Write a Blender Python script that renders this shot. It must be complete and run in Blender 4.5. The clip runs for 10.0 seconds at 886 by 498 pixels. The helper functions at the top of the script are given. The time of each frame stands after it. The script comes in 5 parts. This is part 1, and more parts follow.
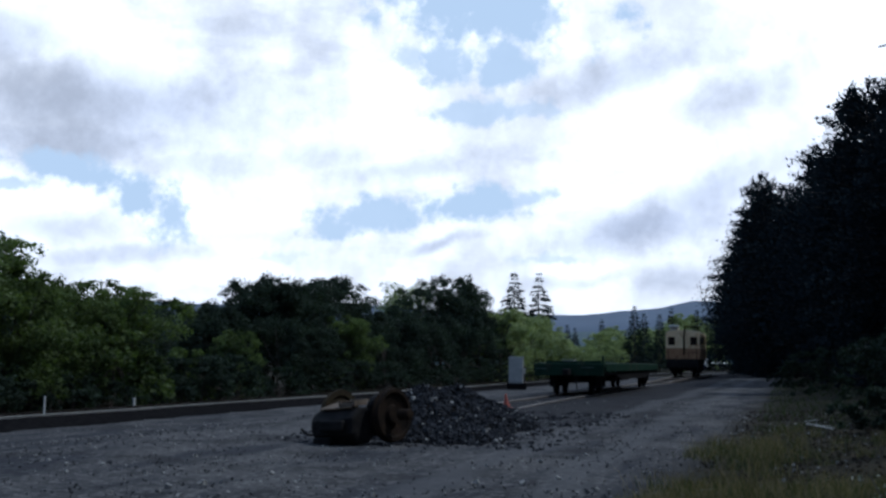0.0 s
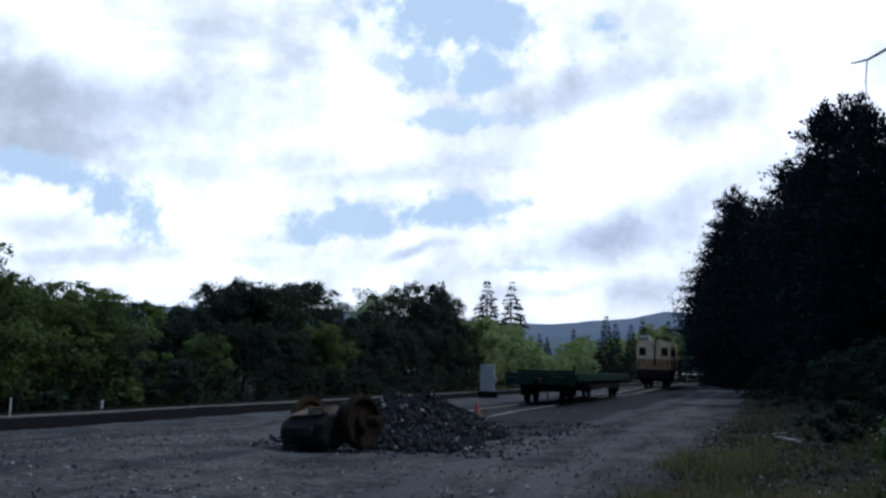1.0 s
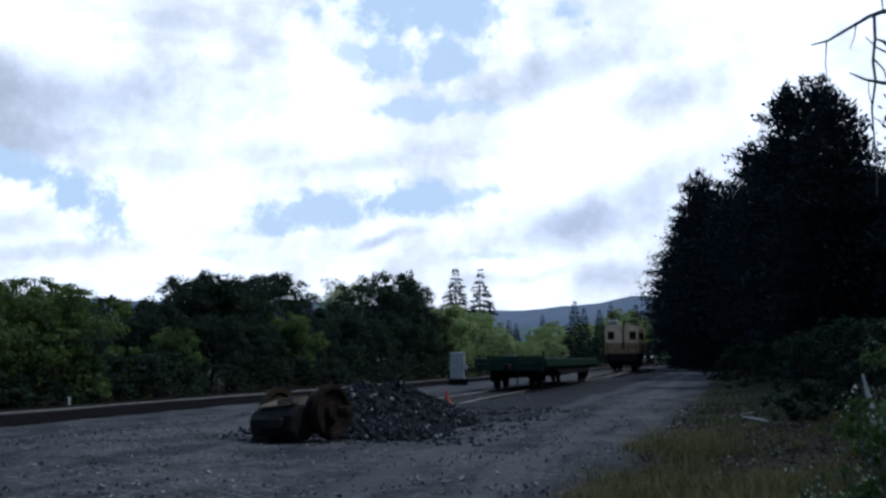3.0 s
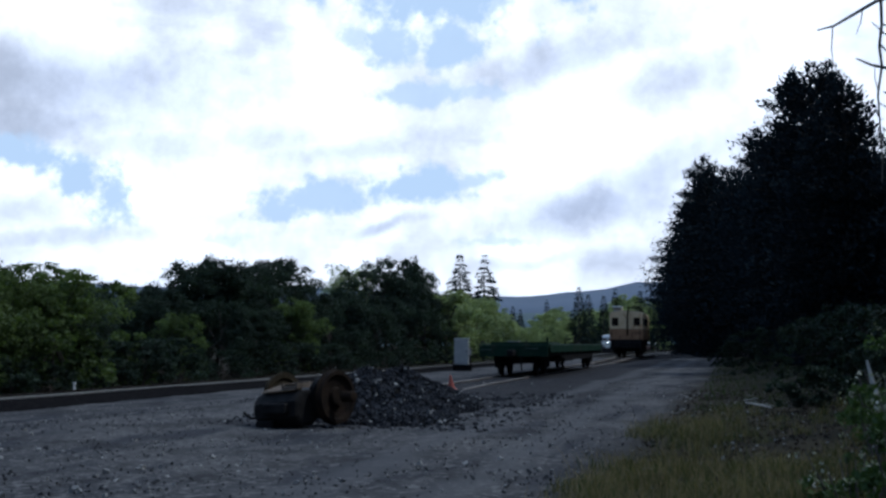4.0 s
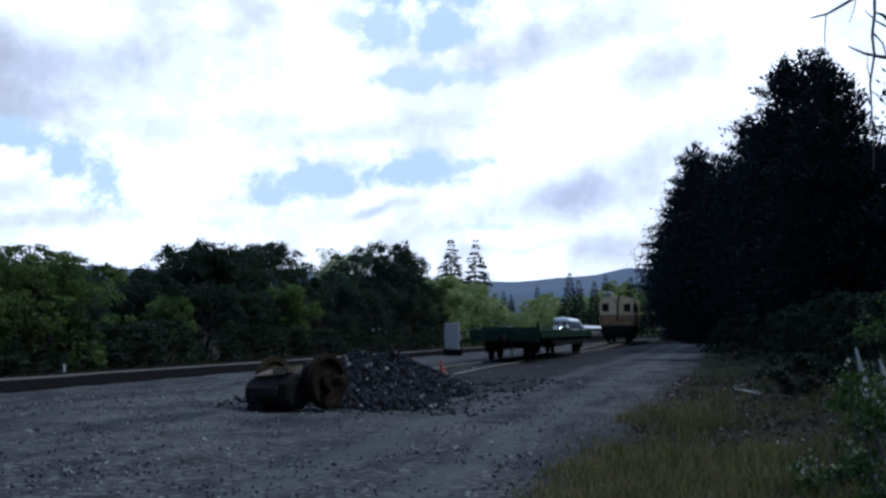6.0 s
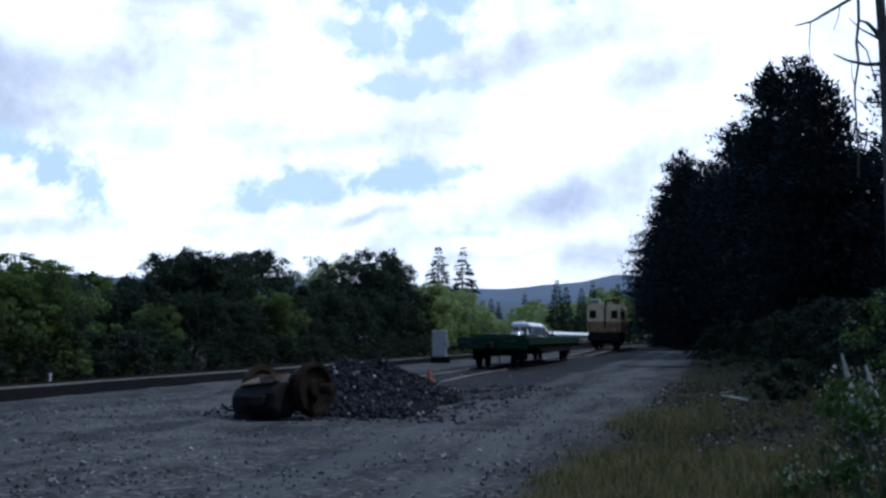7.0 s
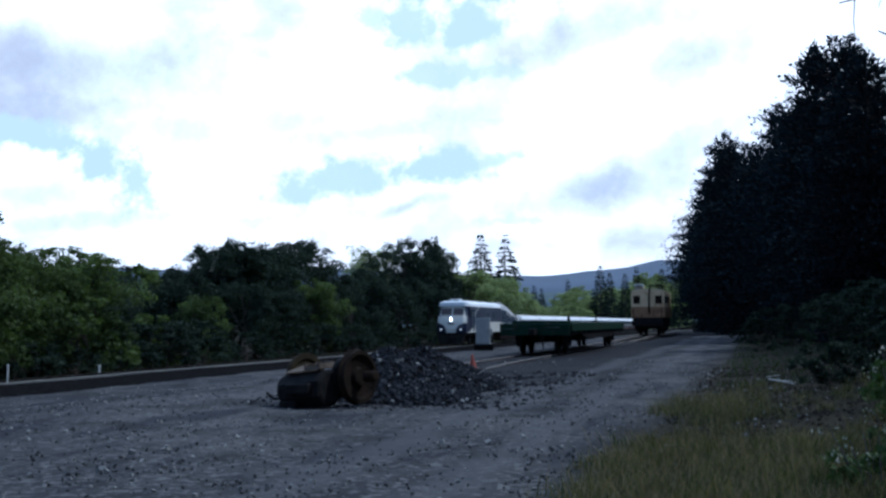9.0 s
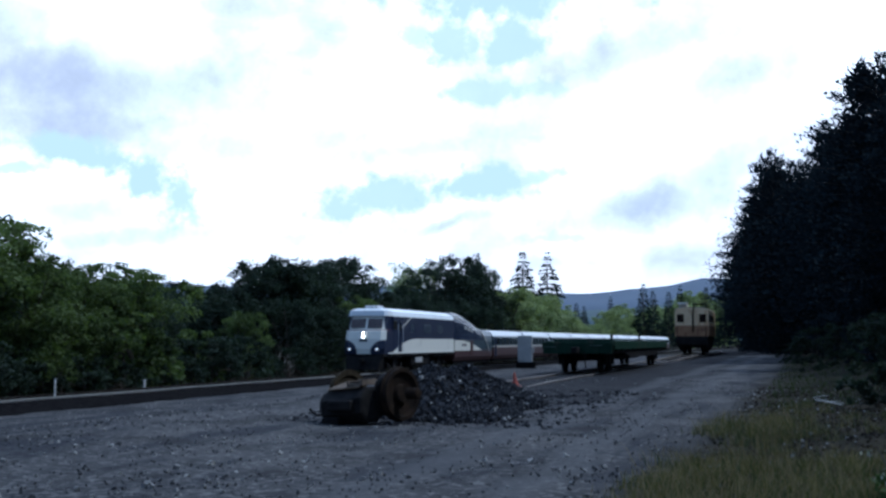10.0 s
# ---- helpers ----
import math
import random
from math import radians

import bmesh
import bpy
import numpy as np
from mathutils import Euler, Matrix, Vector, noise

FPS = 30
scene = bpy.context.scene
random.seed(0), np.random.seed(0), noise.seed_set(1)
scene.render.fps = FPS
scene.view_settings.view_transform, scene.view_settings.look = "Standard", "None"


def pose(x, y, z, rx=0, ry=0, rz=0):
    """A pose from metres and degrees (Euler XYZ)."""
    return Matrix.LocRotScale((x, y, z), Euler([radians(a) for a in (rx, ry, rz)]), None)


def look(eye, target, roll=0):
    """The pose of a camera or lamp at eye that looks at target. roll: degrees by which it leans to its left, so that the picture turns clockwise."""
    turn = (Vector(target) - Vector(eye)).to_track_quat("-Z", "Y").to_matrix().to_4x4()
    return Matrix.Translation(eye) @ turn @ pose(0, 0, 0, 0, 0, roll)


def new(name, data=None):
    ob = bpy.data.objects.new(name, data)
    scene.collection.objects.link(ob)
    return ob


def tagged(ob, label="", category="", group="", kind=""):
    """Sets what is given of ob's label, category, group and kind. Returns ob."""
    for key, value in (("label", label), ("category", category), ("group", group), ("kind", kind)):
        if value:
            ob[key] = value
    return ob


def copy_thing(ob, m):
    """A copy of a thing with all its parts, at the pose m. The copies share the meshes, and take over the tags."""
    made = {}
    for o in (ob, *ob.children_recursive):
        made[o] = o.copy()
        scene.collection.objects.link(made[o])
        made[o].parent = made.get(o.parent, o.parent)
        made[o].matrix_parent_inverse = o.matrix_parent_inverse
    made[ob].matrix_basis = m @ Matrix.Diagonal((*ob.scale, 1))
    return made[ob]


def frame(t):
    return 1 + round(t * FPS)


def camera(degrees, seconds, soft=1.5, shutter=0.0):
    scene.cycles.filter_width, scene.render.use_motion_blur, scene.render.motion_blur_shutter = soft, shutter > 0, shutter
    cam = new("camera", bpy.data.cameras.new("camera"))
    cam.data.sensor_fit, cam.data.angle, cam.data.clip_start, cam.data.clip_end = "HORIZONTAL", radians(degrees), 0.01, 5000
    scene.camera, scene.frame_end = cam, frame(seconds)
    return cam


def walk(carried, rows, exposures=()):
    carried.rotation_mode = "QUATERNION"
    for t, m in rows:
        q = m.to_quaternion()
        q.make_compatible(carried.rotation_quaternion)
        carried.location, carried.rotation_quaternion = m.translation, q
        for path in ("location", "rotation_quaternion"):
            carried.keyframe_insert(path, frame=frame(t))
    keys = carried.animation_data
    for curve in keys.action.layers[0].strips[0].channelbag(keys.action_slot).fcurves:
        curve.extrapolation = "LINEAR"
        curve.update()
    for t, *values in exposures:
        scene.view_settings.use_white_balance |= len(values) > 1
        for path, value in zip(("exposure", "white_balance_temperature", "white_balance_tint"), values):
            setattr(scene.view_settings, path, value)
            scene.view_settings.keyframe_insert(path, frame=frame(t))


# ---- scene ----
# ---------- camera: hand-held, standing still beside the yard ----------
cam = camera(45.0, 10.0, soft=2.7)
# seconds, x, y, z, yaw (left), pitch (up), roll
CAMERA = [
    (0, -0.015, -0.061, 1.658, 17.556, 6.040, 0.512),
    (0.5, 0.008, -0.026, 1.642, 16.409, 7.431, 1.576),
    (1, -0.016, -0.014, 1.670, 16.146, 6.440, 1.365),
    (1.5, -0.015, -0.024, 1.650, 16.081, 6.474, 1.144),
    (2, -0.028, -0.006, 1.657, 13.647, 6.627, 0.387),
    (2.5, -0.000, 0.010, 1.660, 13.934, 6.315, 0.039),
    (2.7, 0.000, 0.012, 1.660, 14.385, 6.134, 0.030),
    (3.8, 0.004, 0.028, 1.657, 14.343, 5.180, 0.150),
    (4, 0.004, 0.031, 1.657, 14.645, 5.086, 0.164),
    (4.5, -0.002, 0.013, 1.652, 15.521, 4.937, 0.227),
    (5, 0.023, -0.010, 1.615, 16.189, 5.399, 0.505),
    (5.5, -0.008, 0.003, 1.650, 14.987, 4.203, 0.712),
    (7, -0.005, 0.016, 1.664, 13.482, 4.669, 0.317),
    (7.5, -0.010, 0.016, 1.647, 13.699, 4.858, 0.903),
    (8, 0.014, 0.040, 1.652, 13.926, 4.934, 0.104),
    (8.5, 0.012, 0.014, 1.643, 14.763, 4.821, 0.066),
    (9, 0.010, 0.022, 1.643, 15.750, 4.027, -0.381),
    (9.5, 0.027, -0.028, 1.641, 18.772, 4.588, -0.036),
    (10, 0.000, 0.005, 1.649, 18.000, 4.952, 0.000),
]
walk(cam, [(t, pose(px, py, pz, 90 + tilt, 0, yaw) @ pose(0, 0, 0, 0, 0, roll))
           for t, px, py, pz, yaw, tilt, roll in CAMERA], [(0, -0.75, 5250, 8), (2.5, -0.73, 5200, 8), (5, -0.66, 5150, 8), (7.5, -0.54, 5000, 8), (10, -0.37, 4850, 8)])

# ---------- sky and sun ----------
SUN_AZ, SUN_EL = radians(64), radians(55)      # clockwise from the track's direction (+y)
SUN_DIR = Vector((math.sin(SUN_AZ) * math.cos(SUN_EL), math.cos(SUN_AZ) * math.cos(SUN_EL), math.sin(SUN_EL)))
sun = new("sun", bpy.data.lights.new("sun", "SUN"))
sun.data.energy, sun.data.angle, sun.data.color = 2.7, radians(6), (1.0, 0.92, 0.78)
sun.matrix_world = look(SUN_DIR * 50, (0, 0, 0))


class Nodes:
    """Short hand for node trees."""

    def __init__(self, tree):
        self.tree = tree
        tree.nodes.clear()

    def add(self, kind, **values):
        n = self.tree.nodes.new(kind)
        for key, value in values.items():
            if key == "op":
                n.operation = value
            elif key == "blend":
                n.blend_type = value
            elif key == "data":
                n.data_type = value
        return n

    def link(self, a, b):
        self.tree.links.new(a, b)

    def put(self, socket, value):
        if isinstance(value, (int, float, tuple, list, Vector)):
            socket.default_value = value
        else:
            self.link(value, socket)

    def math(self, op, a, b=0.0, c=0.0, clamp=False):
        n = self.add("ShaderNodeMath", op=op)
        n.use_clamp = clamp
        for i, v in enumerate((a, b, c)):
            self.put(n.inputs[i], v)
        return n.outputs[0]

    def dot(self, a, b):
        n = self.add("ShaderNodeVectorMath", op="DOT_PRODUCT")
        self.put(n.inputs[0], a), self.put(n.inputs[1], b)
        return n.outputs["Value"]

    def ramp(self, v, lo, hi, a=0.0, b=1.0, smooth=True):
        n = self.add("ShaderNodeMapRange")
        n.interpolation_type = "SMOOTHSTEP" if smooth else "LINEAR"
        for i, w in enumerate((v, lo, hi, a, b)):
            self.put(n.inputs[i], w)
        return n.outputs[0]

    def mix(self, f, a, b, blend="MIX"):
        n = self.add("ShaderNodeMix", data="RGBA", blend=blend)
        self.put(n.inputs[0], f)
        for i, v in ((6, a), (7, b)):
            self.put(n.inputs[i], (*v, 1) if isinstance(v, tuple) and len(v) == 3 else v)
        return n.outputs[2]

    def noise(self, vector, scale, detail=4.0, rough=0.55, distort=0.0):
        n = self.add("ShaderNodeTexNoise")
        if vector is not None:
            self.link(vector, n.inputs["Vector"])
        n.inputs["Scale"].default_value, n.inputs["Detail"].default_value = scale, detail
        n.inputs["Roughness"].default_value, n.inputs["Distortion"].default_value = rough, distort
        return n.outputs[0]


# Directions of the sky in front: right, up and ahead of a gently raised view down the line
AHEAD = pose(0, 0, 0, 90 + 4.952, 0, 18).to_3x3()
SKY_R, SKY_U, SKY_F = AHEAD @ Vector((1, 0, 0)), AHEAD @ Vector((0, 1, 0)), AHEAD @ Vector((0, 0, -1))
# Gaps of blue: place across and up (tangents), half width, half height, lean, strength
GAPS = [(0.040, 0.246, 0.085, 0.030, -0.05, 1.0), (0.062, 0.198, 0.020, 0.022, 0.3, 0.95), (0.004, 0.192, 0.022, 0.017, -0.4, 0.9), (-0.024, 0.196, 0.015, 0.009, 0.2, 0.7),
        (0.040, 0.150, 0.050, 0.009, 0.16, 0.8), (0.085, 0.156, 0.026, 0.006, -0.2, 0.6), (0.020, 0.060, 0.068, 0.014, 0.08, 1.0), (-0.050, 0.050, 0.066, 0.014, 0.10, 0.95), (0.080, 0.066, 0.034, 0.007, 0.2, 0.8),
        (-0.330, 0.086, 0.058, 0.012, -0.18, 1.0), (-0.292, 0.068, 0.032, 0.017, -0.5, 1.0), (-0.243, 0.038, 0.020, 0.018, 0.4, 0.95), (-0.41, 0.073, 0.035, 0.007, 0.0, 0.8),
        (0.115, 0.010, 0.026, 0.005, 0.1, 0.5), (-0.155, 0.012, 0.03, 0.005, 0.1, 0.35), (0.10, 0.235, 0.02, 0.016, 0.7, 0.8)]
# Grey undersides of clouds
GREYS = [(-0.31, 0.150, 0.165, 0.040, -0.03, 0.62), (-0.34, 0.118, 0.14, 0.022, 0.0, 0.6), (-0.22, 0.098, 0.085, 0.014, 0.0, 0.42), (-0.40, 0.212, 0.055, 0.028, 0.3, 0.5), (0.195, 0.042, 0.085, 0.022, 0.20, 0.75), (0.250, 0.070, 0.060, 0.024, 0.4, 0.6),
         (0.17, 0.184, 0.10, 0.018, 0.25, 0.5), (0.28, 0.165, 0.07, 0.018, 0.3, 0.35), (-0.020, 0.094, 0.070, 0.010, 0.1, 0.5), (-0.11, 0.106, 0.06, 0.012, 0.05, 0.35), (0.005, 0.024, 0.030, 0.006, 0.25, 0.6), (0.05, 0.108, 0.05, 0.008, 0.2, 0.3),
         (-0.36, 0.036, 0.07, 0.014, 0.0, 0.42), (-0.30, 0.010, 0.09, 0.009, 0.05, 0.45), (-0.18, 0.030, 0.05, 0.007, 0.1, 0.3), (0.225, -0.010, 0.036, 0.012, 0.2, 0.5), (0.13, -0.012, 0.06, 0.006, 0.1, 0.35), (0.38, 0.10, 0.08, 0.03, 0.1, 0.35)]


def make_sky():
    world = bpy.data.worlds.new("sky")
    scene.world = world
    world.use_nodes = True
    n = Nodes(world.node_tree)
    d = n.add("ShaderNodeTexCoord").outputs["Generated"]
    sky = n.add("ShaderNodeTexSky")
    sky.sky_type, sky.sun_disc, sky.sun_elevation, sky.sun_rotation = "NISHITA", False, SUN_EL, SUN_AZ
    ahead = n.math("MAXIMUM", n.dot(d, SKY_F), 0.08)
    u0 = n.math("DIVIDE", n.dot(d, SKY_R), ahead)
    v0 = n.math("DIVIDE", n.dot(d, SKY_U), ahead)
    warp = n.add("ShaderNodeTexNoise")
    n.link(d, warp.inputs["Vector"])
    warp.inputs["Scale"].default_value, warp.inputs["Detail"].default_value, warp.inputs["Roughness"].default_value = 13.0, 7.0, 0.6
    wxyz = n.add("ShaderNodeSeparateXYZ")
    n.link(warp.outputs["Color"], wxyz.inputs[0])
    u0 = n.math("ADD", u0, n.math("MULTIPLY", n.math("SUBTRACT", wxyz.outputs[0], 0.5), 0.050))
    v0 = n.math("ADD", v0, n.math("MULTIPLY", n.math("SUBTRACT", wxyz.outputs[1], 0.5), 0.034))
    billow = n.noise(d, 9.0, 7, 0.62)
    billow2 = n.noise(d, 23.0, 5, 0.6)
    billow3 = n.noise(d, 60.0, 5, 0.6)
    fray = n.math("ADD", n.math("MULTIPLY", n.math("SUBTRACT", billow, 0.5), 2.2), n.math("MULTIPLY", n.math("SUBTRACT", billow2, 0.5), 2.6))
    fray = n.math("ADD", fray, n.math("MULTIPLY", n.math("SUBTRACT", billow3, 0.5), 1.7))

    def blobs(rows, soft, torn):
        total = None
        for u, v, w, h, lean, strength in rows:
            c, s = math.cos(lean), math.sin(lean)
            du, dv = n.math("SUBTRACT", u0, u), n.math("SUBTRACT", v0, v)
            a = n.math("ADD", n.math("MULTIPLY", du, c / w), n.math("MULTIPLY", dv, s / w))
            b = n.math("ADD", n.math("MULTIPLY", du, -s / h), n.math("MULTIPLY", dv, c / h))
            r = n.math("SQRT", n.math("ADD", n.math("MULTIPLY", a, a), n.math("MULTIPLY", b, b)))
            m = n.ramp(n.math("ADD", r, n.math("MULTIPLY", fray, torn)), 1.15 + soft, 0.85 - soft, 0.0, strength)
            total = m if total is None else n.math("MAXIMUM", total, m)
        return total

    front = n.ramp(n.dot(d, SKY_F), 0.76, 0.91)
    gap = n.math("MULTIPLY", blobs(GAPS, 0.32, 1.1), front)
    grey = n.math("MULTIPLY", blobs(GREYS, 0.70, 0.28), front)
    flat = n.add("ShaderNodeMapping")
    n.link(d, flat.inputs["Vector"])
    flat.inputs["Scale"].default_value = (1.0, 1.0, 3.2)
    bases = n.ramp(n.noise(flat.outputs[0], 5.5, 6, 0.6), 0.49, 0.74, 0.0, 0.45)
    grey = n.math("MAXIMUM", n.math("MULTIPLY", grey, 1.25, clamp=True), n.math("MULTIPLY", bases, front))
    # elsewhere a closed, broken layer of cloud, darker away from the bright side
    loose = n.ramp(n.noise(d, 3.0, 6, 0.6), 0.62, 0.76)
    away = n.math("SUBTRACT", 1.0, front)
    gap = n.math("MAXIMUM", gap, n.math("MULTIPLY", n.math("MULTIPLY", loose, away), 0.5))
    white = n.ramp(billow, 0.30, 0.66, 1.46, 2.4)
    up = n.dot(d, Vector((0, 0, 1)))
    dome = n.ramp(up, 0.0, 0.8, 0.10, 0.32)
    bright = n.math("MULTIPLY", white, n.math("ADD", n.math("MULTIPLY", away, dome), front))
    cloud = n.mix(grey, (1.02, 0.97, 0.94), (0.44, 0.445, 0.49))
    cloud = n.mix(away, cloud, (0.74, 0.94, 1.24))
    shade = n.add("ShaderNodeVectorMath", op="SCALE")
    n.link(cloud, shade.inputs[0]), n.link(bright, shade.inputs["Scale"])
    blue = n.add("ShaderNodeVectorMath", op="SCALE")
    n.link(sky.outputs[0], blue.inputs[0])
    blue.inputs["Scale"].default_value = 0.10
    # thin veil of cloud over the gaps
    veil = n.mix(n.math("MULTIPLY", front, 0.88), blue.outputs[0], (1.05, 1.19, 1.33))
    col = n.mix(gap, shade.outputs[0], veil)
    back = n.add("ShaderNodeBackground")
    n.link(col, back.inputs["Color"])
    back.inputs["Strength"].default_value = 1.0
    out = n.add("ShaderNodeOutputWorld")
    n.link(back.outputs[0], out.inputs["Surface"])


make_sky()


# ---------- materials ----------
def surface(name, a, b, scale=3.0, rough=0.8, bump=0.2, metal=0.0, fine=14.0, island=0.0, third=None, leaf=0.0, emit=None, spec=0.4):
    """A two-scale procedural surface: colours a and b mottled, an optional third as stains, fine relief."""
    m = bpy.data.materials.new(name)
    m.use_nodes = True
    n = Nodes(m.node_tree)
    co = n.add("ShaderNodeTexCoord").outputs["Object"]
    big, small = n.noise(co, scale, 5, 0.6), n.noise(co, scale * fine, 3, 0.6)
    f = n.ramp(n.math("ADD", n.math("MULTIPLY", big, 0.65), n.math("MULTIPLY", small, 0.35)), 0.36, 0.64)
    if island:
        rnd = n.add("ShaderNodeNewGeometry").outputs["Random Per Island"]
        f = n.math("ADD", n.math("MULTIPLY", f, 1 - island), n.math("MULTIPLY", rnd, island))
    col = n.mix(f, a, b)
    if third:
        col = n.mix(n.ramp(n.noise(co, scale * 0.7, 6, 0.68), 0.52, 0.66), col, third)
    bs = n.add("ShaderNodeBsdfPrincipled")
    n.link(col, bs.inputs["Base Color"])
    bs.inputs["Metallic"].default_value = metal
    bs.inputs["Specular IOR Level"].default_value = spec
    n.link(n.ramp(small, 0.3, 0.7, max(rough - 0.1, 0.03), min(rough + 0.1, 1), smooth=False), bs.inputs["Roughness"])
    if bump:
        bp = n.add("ShaderNodeBump")
        bp.inputs["Strength"].default_value, bp.inputs["Distance"].default_value = bump, 0.02
        n.link(small, bp.inputs["Height"]), n.link(bp.outputs[0], bs.inputs["Normal"])
    if emit:
        bs.inputs["Emission Color"].default_value, bs.inputs["Emission Strength"].default_value = (*emit[:3], 1), emit[3]
    out = n.add("ShaderNodeOutputMaterial")
    if leaf:
        tr, mx = n.add("ShaderNodeBsdfTranslucent"), n.add("ShaderNodeMixShader")
        n.link(n.mix(1.0, col, (1.0, 1.15, 0.5), "MULTIPLY"), tr.inputs["Color"])
        mx.inputs[0].default_value = leaf
        bs.inputs["Specular IOR Level"].default_value = 0.15
        n.link(bs.outputs[0], mx.inputs[1]), n.link(tr.outputs[0], mx.inputs[2]), n.link(mx.outputs[0], out.inputs["Surface"])
    else:
        n.link(bs.outputs[0], out.inputs["Surface"])
    return m


def ground_surface():
    """Grey gravel with packed wheel tracks and dark ballast, turning into dry grassy soil beside the road."""
    m = bpy.data.materials.new("yard gravel and soil")
    m.use_nodes = True
    n = Nodes(m.node_tree)
    co = n.add("ShaderNodeNewGeometry").outputs["Position"]
    xyz = n.add("ShaderNodeSeparateXYZ")
    n.link(co, xyz.inputs[0])
    x, y = xyz.outputs[0], xyz.outputs[1]
    flow = n.add("ShaderNodeMapping")
    n.link(co, flow.inputs["Vector"])
    flow.inputs["Scale"].default_value = (1.0, 0.28, 1.0)
    streak = n.noise(flow.outputs[0], 0.9, 6, 0.7)
    big, mid, small = n.noise(co, 0.16, 5, 0.6), n.noise(co, 1.1, 5, 0.65), n.noise(co, 14.0, 4, 0.7)
    vor = n.add("ShaderNodeTexVoronoi")
    n.link(co, vor.inputs["Vector"])
    vor.inputs["Scale"].default_value = 9.0
    gravel = n.mix(n.ramp(mid, 0.35, 0.65), (0.042, 0.041, 0.043), (0.078, 0.076, 0.077))
    gravel = n.mix(n.ramp(big, 0.42, 0.62), gravel, (0.104, 0.100, 0.098))
    gravel = n.mix(n.ramp(small, 0.40, 0.72, 0.0, 0.75), gravel, (0.035, 0.037, 0.045))
    gravel = n.mix(n.ramp(n.math("MULTIPLY", vor.outputs["Distance"], small), 0.30, 0.38, 0.0, 0.6), gravel, (0.20, 0.195, 0.19))
    gravel = n.mix(n.ramp(streak, 0.46, 0.62, 0.0, 0.8), gravel, (0.032, 0.034, 0.042))
    gravel = n.mix(n.ramp(n.noise(co, 0.42, 5, 0.65), 0.50, 0.62, 0.0, 0.6), gravel, (0.029, 0.029, 0.031))
    # dark spilt ballast round the siding and the heap
    spill = n.math("ABSOLUTE", n.math("ADD", n.math("ADD", x, 7.3), n.math("MULTIPLY", n.math("SUBTRACT", mid, 0.5), 2.5)))
    gravel = n.mix(n.math("MULTIPLY", n.ramp(spill, 4.6, 2.4, 0.0, 0.85), n.ramp(y, 23.0, 31.0)), gravel, (0.026, 0.026, 0.029))
    # packed wheel tracks of the road, which bears away to the line of trees
    lane = n.math("ADD", x, n.math("MULTIPLY", y, -0.006))
    for c in (-3.1, -4.7):
        off = n.math("ABSOLUTE", n.math("ADD", n.math("SUBTRACT", lane, c), n.math("MULTIPLY", n.math("SUBTRACT", big, 0.5), 2.0)))
        gravel = n.mix(n.ramp(off, 0.55, 0.12, 0.0, 0.55), gravel, (0.108, 0.107, 0.110))
    soil = n.mix(n.ramp(mid, 0.38, 0.62), (0.015, 0.013, 0.012), (0.040, 0.032, 0.025))
    soil = n.mix(n.ramp(small, 0.4, 0.7), soil, (0.020, 0.024, 0.012))
    edge = n.math("ADD", x, n.math("MULTIPLY", n.math("SUBTRACT", mid, 0.5), 2.4))
    right = n.ramp(edge, n.math("SUBTRACT", n.math("MULTIPLY", y, 0.018), 2.5), n.math("SUBTRACT", n.math("MULTIPLY", y, 0.018), 0.9))
    left = n.ramp(edge, -31.5, -33.0)
    far = n.ramp(y, 190.0, 230.0)
    col = n.mix(n.math("MAXIMUM", n.math("MAXIMUM", right, left), far), gravel, soil)
    bs = n.add("ShaderNodeBsdfPrincipled")
    n.link(col, bs.inputs["Base Color"])
    bs.inputs["Roughness"].default_value = 0.92
    bs.inputs["Specular IOR Level"].default_value = 0.03
    bp = n.add("ShaderNodeBump")
    bp.inputs["Strength"].default_value, bp.inputs["Distance"].default_value = 0.8, 0.05
    n.link(n.math("ADD", small, n.math("MULTIPLY", mid, 1.5)), bp.inputs["Height"]), n.link(bp.outputs[0], bs.inputs["Normal"])
    out = n.add("ShaderNodeOutputMaterial")
    n.link(bs.outputs[0], out.inputs["Surface"])
    return m


GROUND = ground_surface()
STONE = surface("crushed stone", (0.010, 0.011, 0.014), (0.048, 0.050, 0.058), 6, 0.85, 0.4, island=0.75, spec=0.1)
LOOSE = surface("grey gravel stones", (0.034, 0.035, 0.039), (0.10, 0.10, 0.105), 6, 0.9, 0.3, island=0.7, spec=0.05)
PALE_STONE = surface("pale stone", (0.16, 0.16, 0.16), (0.34, 0.33, 0.31), 6, 0.85, 0.4, island=0.7, spec=0.1)
BALLAST = surface("near black ballast", (0.006, 0.006, 0.007), (0.017, 0.016, 0.016), 5, 0.9, 0.8, spec=0.0)
RAIL = surface("worn rail steel", (0.16, 0.14, 0.125), (0.27, 0.24, 0.215), 4, 0.6, 0.15, 0.0)
# Near main rail: sunlight on its side put into the pale colour.
RAIL_MAIN = surface("pale rail steel with painted sunlight", (0.30, 0.285, 0.26), (0.42, 0.405, 0.375), 4, 0.55, 0.1, 0.0)
RAILTOP = surface("polished rail head", (0.55, 0.54, 0.52), (0.7, 0.69, 0.67), 4, 0.35, 0.05, 0.8)
WOOD_TIE = surface("creosoted wood", (0.018, 0.015, 0.013), (0.045, 0.038, 0.032), 3, 0.9, 0.5, spec=0.1)
DARK_STEEL = surface("grimy dark steel", (0.006, 0.006, 0.007), (0.02, 0.018, 0.017), 2.5, 0.7, 0.3, spec=0.1)
